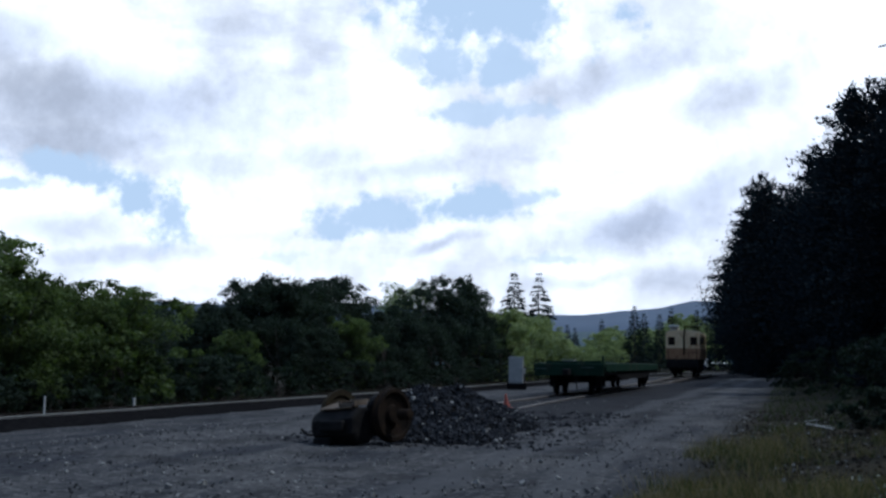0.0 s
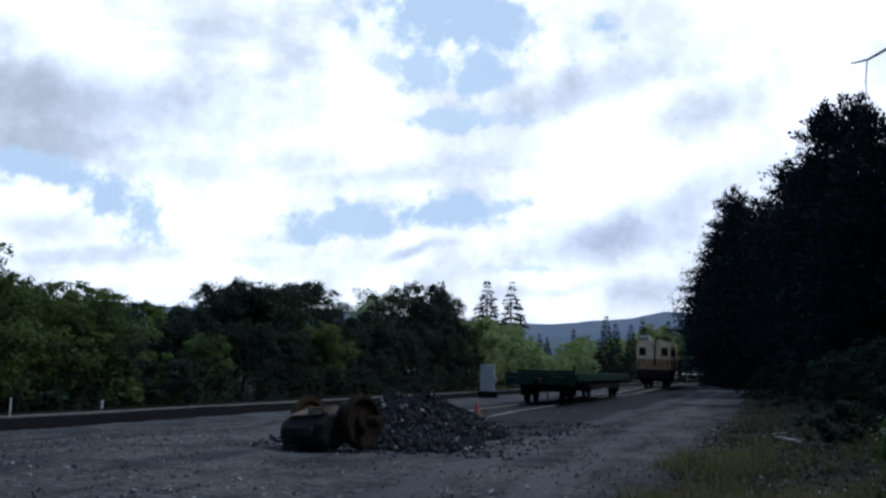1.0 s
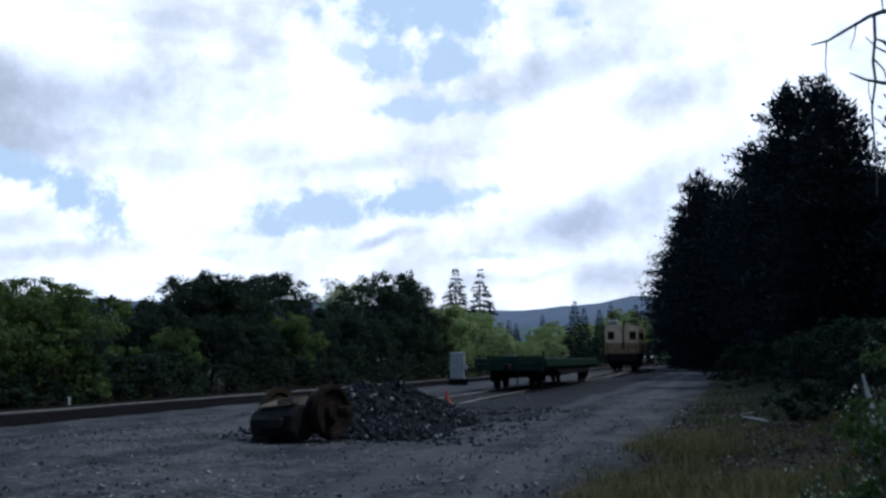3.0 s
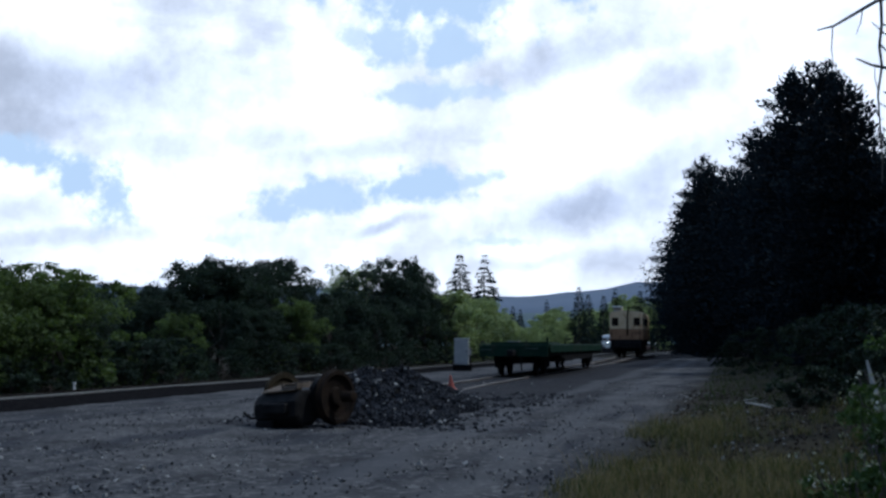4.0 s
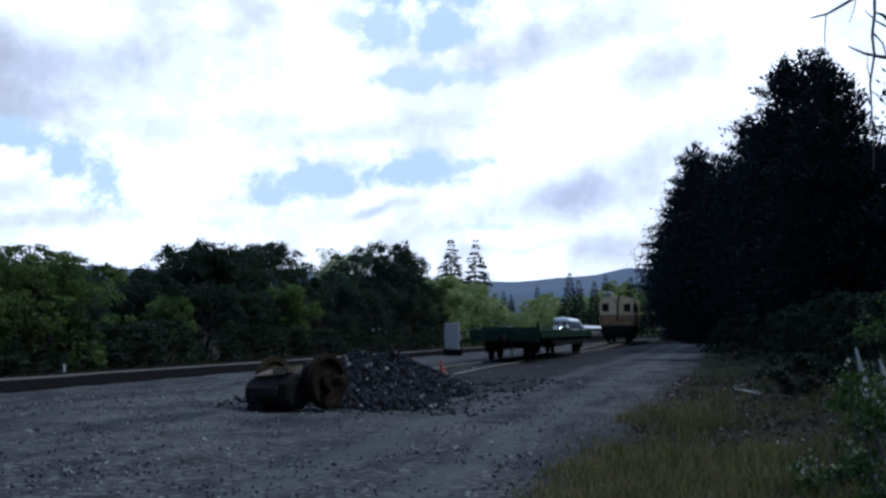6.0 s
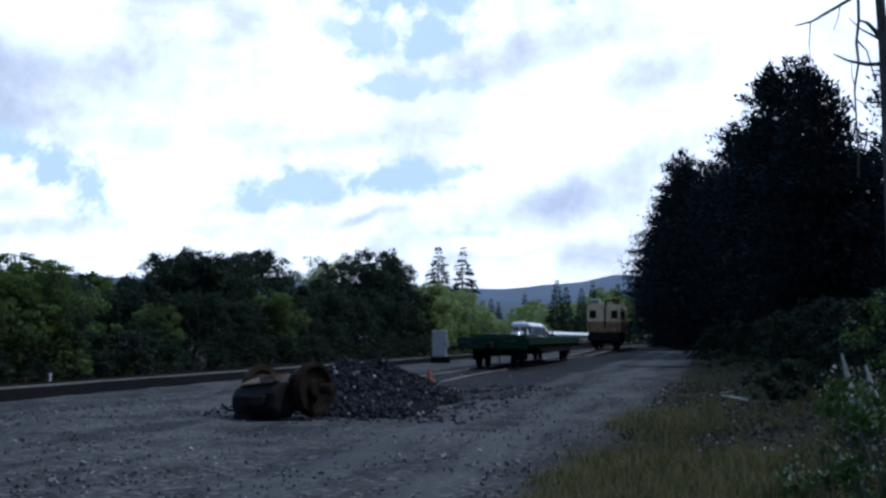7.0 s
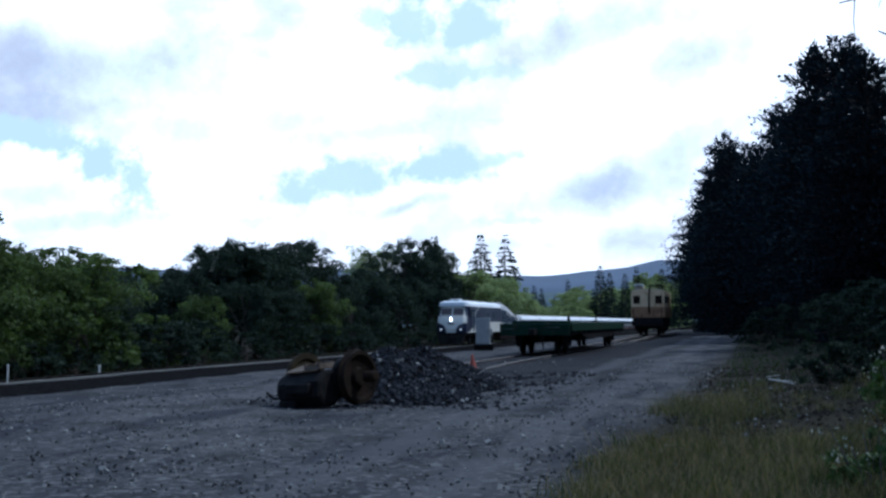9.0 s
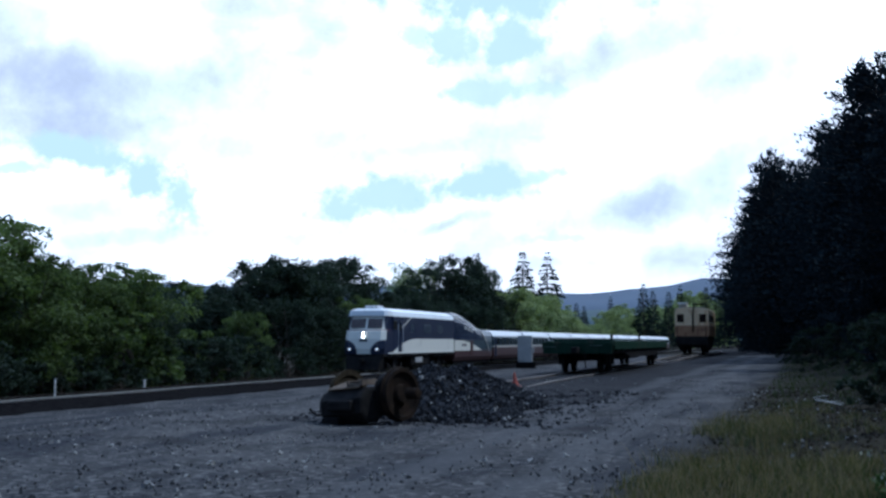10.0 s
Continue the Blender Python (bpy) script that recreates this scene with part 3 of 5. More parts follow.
def make_woods():
    rnd = random.Random(11)
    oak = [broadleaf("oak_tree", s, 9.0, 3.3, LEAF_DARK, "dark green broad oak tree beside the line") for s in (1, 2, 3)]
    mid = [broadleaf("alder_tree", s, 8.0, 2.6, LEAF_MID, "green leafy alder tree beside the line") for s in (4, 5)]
    wil = [broadleaf("willow_tree", s, 7.6, 3.0, LEAF_LIGHT, "light green willow tree, sunlight in its leaf colour", per=270, size=0.22, low=0.03) for s in (6, 7)]
    bush = [broadleaf("roadside_bush", s, 3.4, 2.2, LEAF_DARK, "dense green bush behind the rails, shade in its leaves", 22, 420, 0.16, 0.02, "bush") for s in (8,)]
    low = broadleaf("roadside_bush", 10, 3.4, 2.2, LEAF_DARK, "dark dense bush behind the rails, shade in its leaves", 22, 420, 0.16, 0.02, "bush")
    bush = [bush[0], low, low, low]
    pale = broadleaf("pale_bush", 12, 3.4, 1.7, LEAF_MID, "light green bush behind the rails, sunlight in its colour", 18, 420, 0.16, 0.02, "bush")
    crown_top = {o: max(v.co.z for c in o.children for v in c.data.vertices) for o in oak + mid + wil + bush + [pale]}
    used = set()

    def put(kinds, b, x, top, z=None):
        """A tree at a bearing on the row at x, its top at tangent 'top' over eye height."""
        px, py = bearing(b, x)
        src = rnd.choice(kinds)
        full = crown_top[src] * 0.97
        gz = -1.1
        s = 1.0 * (1.65 + top * math.hypot(px, py) - gz) / full
        m = pose(px, py, gz - 0.1, 0, 0, rnd.uniform(0, 360)) @ Matrix.Diagonal((s * rnd.uniform(0.92, 1.2), s * rnd.uniform(0.92, 1.2), s, 1))
        if src in used:
            k = src.scale if src in oak else Vector((1, 1, 1))
            copy_thing(src, m @ Matrix.Diagonal((1 / k.x, 1 / k.y, 1 / k.z, 1)))
        else:
            used.add(src)
            src.matrix_basis = m

    # the near row from the far edge of the picture inwards: bearing, row, top
    for b, x, top in ((-50, -37, 0.12), (-46.5, -38, 0.115), (-43.5, -36, 0.10), (-41.3, -38, 0.094), (-39.3, -36, 0.078), (-37.6, -37, 0.080), (-35.9, -36, 0.066), (-34.6, -36, 0.060)):
        put(mid, b, x, top)
    for b, x, top in ((-45, -47, 0.085), (-42.4, -46, 0.082), (-40, -46, 0.078), (-38, -46, 0.066), (-36.5, -46, 0.055), (-35.2, -46, 0.045), (-33.2, -42, 0.052), (-32.2, -52, 0.055), (-30.8, -52, 0.052)):
        put(oak, b, x, top)
    for b, x, top in ((-29.3, -40, 0.048), (-28.4, -41, 0.062), (-27.4, -41, 0.075), (-26.6, -40, 0.080), (-25.7, -39, 0.069), (-24.9, -41, 0.060), (-23.9, -40, 0.080), (-23.1, -41, 0.076), (-22.3, -41, 0.056), (-21.6, -39, 0.046), (-20.9, -40, 0.040), (-30.0, -41, 0.044)):
        put(oak, b, x, top)
    for b, x, top in ((-20.2, -38, 0.043), (-19.4, -42, 0.052), (-18.4, -42, 0.070), (-17.4, -42, 0.080), (-16.5, -42, 0.067), (-15.7, -43, 0.052), (-15.3, -40, 0.045), (-15.6, -36.5, 0.036), (-19.0, -37, 0.045), (-17.6, -37, 0.043), (-16.4, -37, 0.040)):
        put(oak, b, x, top)
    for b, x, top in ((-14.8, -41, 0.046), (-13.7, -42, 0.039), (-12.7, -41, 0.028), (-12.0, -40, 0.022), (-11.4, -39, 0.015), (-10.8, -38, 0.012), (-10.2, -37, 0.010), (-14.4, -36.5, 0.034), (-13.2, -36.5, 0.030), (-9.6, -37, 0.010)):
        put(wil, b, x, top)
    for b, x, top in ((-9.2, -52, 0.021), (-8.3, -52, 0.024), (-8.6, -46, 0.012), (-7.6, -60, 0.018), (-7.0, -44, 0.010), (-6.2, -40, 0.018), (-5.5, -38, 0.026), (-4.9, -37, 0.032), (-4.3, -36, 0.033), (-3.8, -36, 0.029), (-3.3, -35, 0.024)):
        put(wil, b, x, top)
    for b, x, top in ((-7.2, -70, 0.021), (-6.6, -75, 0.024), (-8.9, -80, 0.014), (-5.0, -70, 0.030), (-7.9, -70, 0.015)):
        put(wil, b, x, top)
    for b, x, top in ((-28.4, -36.5, 0.034), (-22.6, -36.5, 0.036)):
        put(mid, b, x, top)
    for b, x, top in ((-26.3, -36.5, 0.040), (-24.5, -36.5, 0.034), (-20.6, -36.5, 0.036), (-18.2, -36.2, 0.036)):
        put(oak, b, x, top)
    # low bushes filling in behind the rails, their dark leaf colour standing for shade
    for i in range(42):
        b = -49 + i * 0.95 + rnd.uniform(-0.3, 0.3)
        if b < -10:
            px, py = bearing(b, -34.6 + rnd.uniform(-0.7, 0.5))
            put(bush, b, px, (rnd.uniform(0.5, 2.2) - 1.65) / math.hypot(px, py))
    for b, x, top in ((-31.0, -35.5, 0.012), (-32.2, -48, 0.047), (-34.6, -35.4, 0.036)):
        put([pale], b, x, top)
    for k, src in enumerate(s for s in oak + mid + wil + bush if s not in used):
        put([src], -27.0 - 0.8 * k, -44, 0.05)
    # dark undergrowth at the foot of the pines
    for b, d, k in ((4.2, 52, 0.8), (6.0, 46, 0.9), (7.6, 40, 0.85), (9.3, 36, 0.9), (11.0, 33, 1.0), (13.0, 31, 1.0), (2.6, 60, 0.7), (1.2, 72, 0.7), (10.2, 27, 0.55), (8.6, 29, 0.5)):
        px, py = bearing(b, None, d)
        copy_thing(low, pose(px, py, height(px, py) - 0.1, 0, 0, b * 71) @ Matrix.Diagonal((k, k, k, 1)))
    # tall firs standing behind
    pick = random.Random(8)
    fir = conifer("fir_tree", 21, 24, 10.0, NEEDLES_FAR, "tall dark fir with drooping open branches", 32, 0.62, 85, 0.48, 0.12)
    fx, fy = bearing(-13.72, None, 250)
    fir.matrix_basis = pose(fx, fy, -1, 0, 0, 40) @ Matrix.Diagonal((1, 1, 0.99, 1))
    fir2 = conifer("fir_tree", 22, 24, 9.0, NEEDLES_FAR, "tall pointed fir above the trees", 28, 0.62, 85, 0.45, 0.12)
    fx, fy = bearing(-12.43, None, 250)
    fir2.matrix_basis = pose(fx, fy, -1, 0, 0, 100) @ Matrix.Diagonal((1, 1, 0.98, 1))
    for b, d, top in ((-10.9, 420, 0.036), (-9.1, 420, 0.042), (-10.5, 460, 0.033), (-7.4, 330, 0.054), (-6.9, 345, 0.047), (-6.1, 360, 0.046), (-5.5, 400, 0.052), (-4.2, 430, 0.050), (-3.3, 430, 0.043), (-12.0, 420, 0.036), (-8.1, 400, 0.030), (-9.8, 400, 0.026), (-34.5, 120, 0.072)):
        fx, fy = bearing(b, None, d)
        s = (top * d + 3) / 24
        copy_thing(pick.choice((fir, fir2)), pose(fx, fy, -1.3, 0, 0, pick.uniform(0, 360)) @ Matrix.Diagonal((s * 0.8, s * 0.8, s, 1)))
    # sparse-topped tree in the middle
    thin = broadleaf("birch_tree", 31, 13, 2.2, LEAF_LIGHT, "thin tree with sparse open crown", 18, 60, 0.24, 0.35, limb=1)
    fx, fy = bearing(-18.9, None, 150)
    thin.matrix_basis = pose(fx, fy, -1.2) @ Matrix.Diagonal((1, 1, 1.08, 1))
    fx, fy = bearing(-19.9, None, 150)
    copy_thing(thin, pose(fx, fy, -1.2, 0, 0, 130))
    fx, fy = bearing(-20.4, None, 150)
    copy_thing(thin, pose(fx, fy, -1.6, 0, 0, 250) @ Matrix.Diagonal((0.8, 0.8, 0.9, 1)))

    # the dark stand of firs along the road, carried on out of view
    dark = [conifer("pine_tree", 41, 20, 5.6, NEEDLES, "tall dark pine beside the road, shade in its needle colour", 46, 0.28, 135, 0.45, 0.03, True),
            conifer("pine_tree", 42, 20, 5.0, NEEDLES, "tall dark pine beside the road, shade in its needle colour", 46, 0.28, 135, 0.45, 0.03, True)]
    pick = random.Random(2)
    # those past 16 degrees are unseen, added to shade the yard
    for b, d, top, wide in ((4.6, 76, 0.252, 1.1), (1.9, 118, 0.196, 1.05), (0.2, 138, 0.158, 1.2), (-0.8, 150, 0.142, 1.22), (-1.5, 168, 0.136, 1.06), (-2.1, 178, 0.072, 0.38), (2.9, 128, 0.16, 1.1), (0.9, 112, 0.15, 1.2), (3.3, 92, 0.185, 1.0), (3.7, 84, 0.204, 0.68), (5.5, 82, 0.208, 0.7), (-0.7, 125, 0.13, 0.9),
                         (7.4, 64, 0.165, 0.9), (9.8, 60, 0.18, 0.9), (12.8, 52, 0.29, 0.85), (6.2, 58, 0.19, 0.8), (17, 44, 0.38, 0.9), (23, 37, 0.42, 0.9), (31, 31, 0.55, 0.9), (42, 25, 0.75, 0.9), (58, 19, 1.0, 0.9), (78, 17, 1.15, 0.9), (102, 17, 1.15, 0.95), (124, 20, 0.95, 0.9)):
        px, py = bearing(b, None, d)
        gz = height(px, py)
        s = (1.65 + top * d - gz) / 20
        m = pose(px, py, gz - 0.2, 0, 0, pick.uniform(0, 360)) @ Matrix.Diagonal((wide, wide, s, 1))
        src = dark[pick.random() < 0.5]
        if src in used:
            copy_thing(src, m)
        else:
            used.add(src)
            src.matrix_basis = m
    if dark[1] not in used:
        px, py = bearing(15, None, 60)
        dark[1].matrix_basis = pose(px, py, 0.2)


make_woods()


# ---------- rolling stock ----------
def livery():
    """Locomotive paint by place on the body: silver roof, dark sides, cream nose and rising cream sweep, brown skirt."""
    m = bpy.data.materials.new("locomotive livery")
    m.use_nodes = True
    n = Nodes(m.node_tree)
    xyz = n.add("ShaderNodeSeparateXYZ")
    co = n.add("ShaderNodeTexCoord").outputs["Object"]
    n.link(co, xyz.inputs[0])
    x, y, z = xyz.outputs
    cream, dark, silver = (0.76, 0.74, 0.66), (0.010, 0.017, 0.046), (0.82, 0.84, 0.86)
    q = n.math("MAXIMUM", n.math("DIVIDE", n.math("SUBTRACT", 7.0, y), 5.2), 0.0)
    sweep = n.math("SUBTRACT", 2.42, n.math("MULTIPLY", n.math("MULTIPLY", q, q), 1.0))
    over = n.ramp(n.math("SUBTRACT", z, sweep), -0.015, 0.015)
    front = n.ramp(n.math("SUBTRACT", y, n.math("ADD", 0.45, n.math("MULTIPLY", n.math("MAXIMUM", n.math("SUBTRACT", z, 1.9), 0.0), 0.22))), -0.02, 0.02)
    col = n.mix(n.math("MULTIPLY", over, front), cream, dark)
    # slanting cream line ahead of the dark side
    line = n.math("SUBTRACT", n.math("ABSOLUTE", n.math("SUBTRACT", n.math("SUBTRACT", y, 2.9), n.math("MULTIPLY", n.math("SUBTRACT", z, 2.9), 2.6))), 0.14)
    col = n.mix(n.math("MULTIPLY", n.ramp(line, 0.02, -0.02), n.ramp(z, 3.0, 3.02)), col, cream)
    # dark lobes at the nose's lower corners
    a = n.math("DIVIDE", n.math("SUBTRACT", n.math("ABSOLUTE", x), 1.5), 0.98)
    b = n.math("DIVIDE", n.math("SUBTRACT", z, 1.45), 0.86)
    lobe = n.math("ADD", n.math("MULTIPLY", a, a), n.math("MULTIPLY", b, b))
    col = n.mix(n.math("MULTIPLY", n.ramp(lobe, 1.03, 0.97), n.ramp(y, 0.95, 0.9)), col, dark)
    # window band
    band = n.math("MULTIPLY", n.math("MULTIPLY", n.ramp(z, 2.98, 3.0), n.ramp(z, 3.06, 3.04)), n.ramp(y, 1.6, 1.5))
    col = n.mix(band, col, (0.10, 0.025, 0.03))
    col = n.mix(n.ramp(z, 4.02, 4.05), col, silver)
    col = n.mix(n.ramp(n.noise(co, 1.3, 5, 0.65), 0.5, 0.75, 0.0, 0.25), col, (0.10, 0.09, 0.08))
    bs = n.add("ShaderNodeBsdfPrincipled")
    n.link(col, bs.inputs["Base Color"])
    bs.inputs["Roughness"].default_value = 0.35
    out = n.add("ShaderNodeOutputMaterial")
    n.link(bs.outputs[0], out.inputs["Surface"])
    return m


def coach_livery(fin=False):
    m = bpy.data.materials.new("coach livery")
    m.use_nodes = True
    n = Nodes(m.node_tree)
    xyz = n.add("ShaderNodeSeparateXYZ")
    co = n.add("ShaderNodeTexCoord").outputs["Object"]
    n.link(co, xyz.inputs[0])
    x, y, z = xyz.outputs
    cream, dark, silver, brown = (0.72, 0.70, 0.62), (0.016, 0.036, 0.05), (0.60, 0.62, 0.63), (0.06, 0.028, 0.026)
    if fin:
        q = n.math("DIVIDE", y, 9.0)
        top = n.math("SUBTRACT", 2.42, n.math("MULTIPLY", n.math("MULTIPLY", q, q), 1.05))
        col = n.mix(n.ramp(n.math("SUBTRACT", z, top), -0.015, 0.015), cream, dark)
        col = n.mix(n.ramp(z, 1.42, 1.40), col, brown)
    else:
        col = n.mix(n.ramp(z, 1.68, 1.70), brown, cream)
        col = n.mix(n.ramp(z, 1.80, 1.82), col, dark)
        col = n.mix(n.ramp(z, 2.72, 2.74), col, silver)
    col = n.mix(n.ramp(n.noise(co, 1.3, 5, 0.65), 0.5, 0.75, 0.0, 0.22), col, (0.10, 0.09, 0.08))
    bs = n.add("ShaderNodeBsdfPrincipled")
    n.link(col, bs.inputs["Base Color"])
    bs.inputs["Roughness"].default_value = 0.32
    out = n.add("ShaderNodeOutputMaterial")
    n.link(bs.outputs[0], out.inputs["Surface"])
    return m


def wheel_mesh(r, thick=0.13):
    return lathe(bmesh.new(), [(0.06, -0.05), (0.16, -0.05), (0.18, 0.0), (r * 0.72, 0.03), (r * 0.8, -0.01), (r + 0.03, -0.01), (r + 0.03, 0.02), (r, 0.035), (r, thick), (r * 0.82, thick), (r * 0.74, 0.08), (0.2, 0.07), (0.15, 0.16), (0.06, 0.16)])


def bogie(parent, y, gauge, wb, r, frame_z, outer):
    """A two-axle truck: side frames, bolster and four wheels."""
    f = part("bogie", B((-0.9, y - 0.25, frame_z - 0.12), (0.9, y + 0.25, frame_z + 0.12), 0.03), DARK_STEEL, parent)
    for s in (-1, 1):
        bm = bmesh.new()
        xs = s * outer
        box(bm, (xs - 0.06, y - wb / 2 - 0.28, frame_z - 0.02), (xs + 0.06, y + wb / 2 + 0.28, frame_z + 0.2), 0.03)
        box(bm, (xs - 0.07, y - 0.32, r - 0.22), (xs + 0.07, y + 0.32, frame_z), 0.04)
        for k in (-1, 1):
            box(bm, (xs - 0.08, y + k * wb / 2 - 0.16, r - 0.14), (xs + 0.08, y + k * wb / 2 + 0.16, r + 0.16), 0.04)
        part("side_frame", bm, DARK_STEEL, f)
        for k in (-1, 1):
            w = part("wheel", wheel_mesh(r), DARK_STEEL, f)
            w.matrix_basis = pose(s * (gauge / 2 + 0.02), y + k * wb / 2, r, 0, 0, 0 if s > 0 else 180)
    return f


def make_locomotive():
    t = thing("diesel_locomotive", "cream and dark blue passenger locomotive with lit headlights", "locomotive", group="passing train")
    paint = livery()

    def sec(y, w, zl, zs, zt, lean=0.0):
        # half section mirrored: bottom, side, shoulder, roof
        h = [(w, zl), (w, zs), (w * 0.93, zs + (zt - zs) * 0.55), (w * 0.62, zt - 0.04), (w * 0.25, zt)]
        return [(a, y, z) for a, z in h] + [(-a, y, z) for a, z in reversed(h)]

    body = bmesh.new()
    loft(body, [sec(1.9, 1.54, 1.32, 4.0, 4.62), sec(2.2, 1.56, 1.32, 4.02, 4.66), sec(9, 1.56, 1.32, 4.02, 4.66), sec(16.55, 1.56, 1.32, 4.02, 4.64), sec(16.75, 1.5, 1.36, 3.95, 4.55)])
    part("body", body, paint, t)
    # nose: low raked hood with rounded corners, then the cab with raked windscreen
    nose = bmesh.new()

    def plan(y, w, z, cut):
        return [(-w, 1.95, z), (-w, y + cut, z), (-w + cut, y + 0.06, z), (-0.3, y, z), (0.3, y, z), (w - cut, y + 0.06, z), (w, y + cut, z), (w, 1.95, z)]

    loft(nose, [plan(0.02, 1.5, 1.32, 0.32), plan(0.0, 1.54, 1.7, 0.30), plan(0.12, 1.54, 2.4, 0.30), plan(0.30, 1.52, 2.95, 0.30), plan(0.42, 1.50, 3.06, 0.28)])
    part("nose", nose, paint, t)
    cab = bmesh.new()
    loft(cab, [plan(0.52, 1.46, 3.05, 0.25), plan(0.86, 1.45, 4.0, 0.22), plan(0.72, 1.5, 4.05, 0.2), plan(0.80, 1.46, 4.42, 0.25), plan(1.1, 1.1, 4.6, 0.3)])
    part("cab", cab, paint, t)
    for s in (-1, 1):
        p = part("windscreen", B((-0.56, -0.02, 0), (0.56, 0.03, 0.72), 0.02), WINDSCREEN, t, "dark raked windscreen pane")
        p.matrix_basis = pose(s * 0.64, 0.55, 3.17, -19.5, 0, 0)
        part("wiper", rod(bmesh.new(), (s * 0.9, 0.5, 3.15), (s * 0.5, 0.68, 3.6), 0.012), DARK_STEEL, t)
        part("cab_window", B((s * 1.545, 2.0, 3.05), (s * 1.575, 2.75, 3.75), 0.02), GLASS_DARK, t, "dark cab side window")
        d = part("cab_door", B((s * 1.548, 3.0, 1.45), (s * 1.572, 3.7, 3.75), 0.02), TRAIN_DARK, t)
        part("door_window", B((s * 1.568, 3.15, 2.95), (s * 1.58, 3.55, 3.55), 0.01), GLASS_DARK, d)
        for yy in (2.85, 3.85):
            part("handrail", rod(bmesh.new(), (s * 1.62, yy, 1.5), (s * 1.62, yy, 3.5), 0.02), SILVER, t, "bright vertical handrail")
        for yy, w in ((5.6, 0.9), (8.6, 1.9), (12.0, 1.4)):
            g = part("side_grille", B((s * 1.55, yy, 2.85), (s * 1.578, yy + w, 3.55), 0.01), surface("grey louvre", (0.04, 0.055, 0.075), (0.07, 0.09, 0.11), 4, 0.5, 0.1), t, "grey louvred side panel")
            for k in range(5):
                part("louvre", B((s * 1.57, yy + 0.05, 2.92 + 0.12 * k), (s * 1.59, yy + w - 0.05, 2.96 + 0.12 * k)), TRAIN_DARK, g)
        part("waist_band", B((s * 1.555, 0.9, 1.33), (s * 1.58, 16.6, 1.42), 0.01), CREAM, t, "pale line along the sill")
        part("ditch_light", lathe(bmesh.new(), [(0.02, 0), (0.085, 0.0), (0.085, 0.06), (0.02, 0.07)], 16, pose(s * 1.05, -0.02, 1.66, 0, 0, 90) @ pose(0, 0, 0, 0, 0, 180)), SMALL_LAMP, t, "lit ditch light")
    h = part("headlight", B((-0.20, -0.02, 2.42), (0.20, 0.22, 2.92), 0.05), CREAM, t, "twin headlight in a cream housing")
    for zz in (2.56, 2.78):
        part("lens", lathe(bmesh.new(), [(0.01, 0), (0.07, 0.0), (0.07, 0.05), (0.01, 0.07)], 18, pose(0, 0.0, zz, 0, 0, -90)), LAMP, h, "glowing white lens")
    for k in range(5):
        part("number_bar", B((-0.3 + 0.12 * k, 0.02, 2.22), (-0.22 + 0.12 * k, 0.08, 2.34)), TRAIN_DARK, t)
    part("sill", B((-1.5, 0.1, 1.12), (1.5, 16.7, 1.32), 0.03), DARK_STEEL, t, "black underframe sill")
    part("pilot", loft(bmesh.new(), [[(-1.4, 0.1, 1.25), (1.4, 0.1, 1.25), (1.4, 0.6, 1.25), (-1.4, 0.6, 1.25)], [(-1.2, -0.25, 0.2), (1.2, -0.25, 0.2), (1.3, 0.5, 0.2), (-1.3, 0.5, 0.2)]]), DARK_STEEL, t, "black snow plough pilot")
    part("coupler", B((-0.15, -0.55, 0.75), (0.15, 0.15, 1.0), 0.05), DARK_STEEL, t)
    part("fuel_tank", B((-1.35, 6.4, 0.35), (1.35, 10.6, 1.12), 0.12), DARK_STEEL, t, "black fuel tank with grey grime")
    part("battery_box", B((1.2, 7.2, 0.6), (1.42, 8.8, 1.0), 0.04), GALV, t)
    part("roof_pod", B((-0.5, 1.5, 4.6), (0.5, 2.7, 4.82), 0.06), SILVER, t, "white roof pod")
    part("horn", rod(bmesh.new(), (0.25, 1.1, 4.72), (0.25, 1.6, 4.72), 0.09, 0.03), SILVER, t)
    part("exhaust", B((-0.35, 8.4, 4.6), (0.35, 9.4, 4.78), 0.04), DARK_STEEL, t)
    for y in (3.2, 13.6):
        bogie(t, y, 1.435, 2.74, 0.508, 0.95, 1.12)
    return t


def talgo_section(y, zt, w=1.47, zb=0.55):
    h = [(w * 0.9, zb), (w, zb + 0.35), (w, 2.3), (w * 0.95, 2.75), (w * 0.75, max(zt - 0.18, 2.9) if zt > 3.0 else zt - 0.15), (w * 0.35, zt)]
    return [(a, y, z) for a, z in h] + [(-a, y, z) for a, z in reversed(h)]


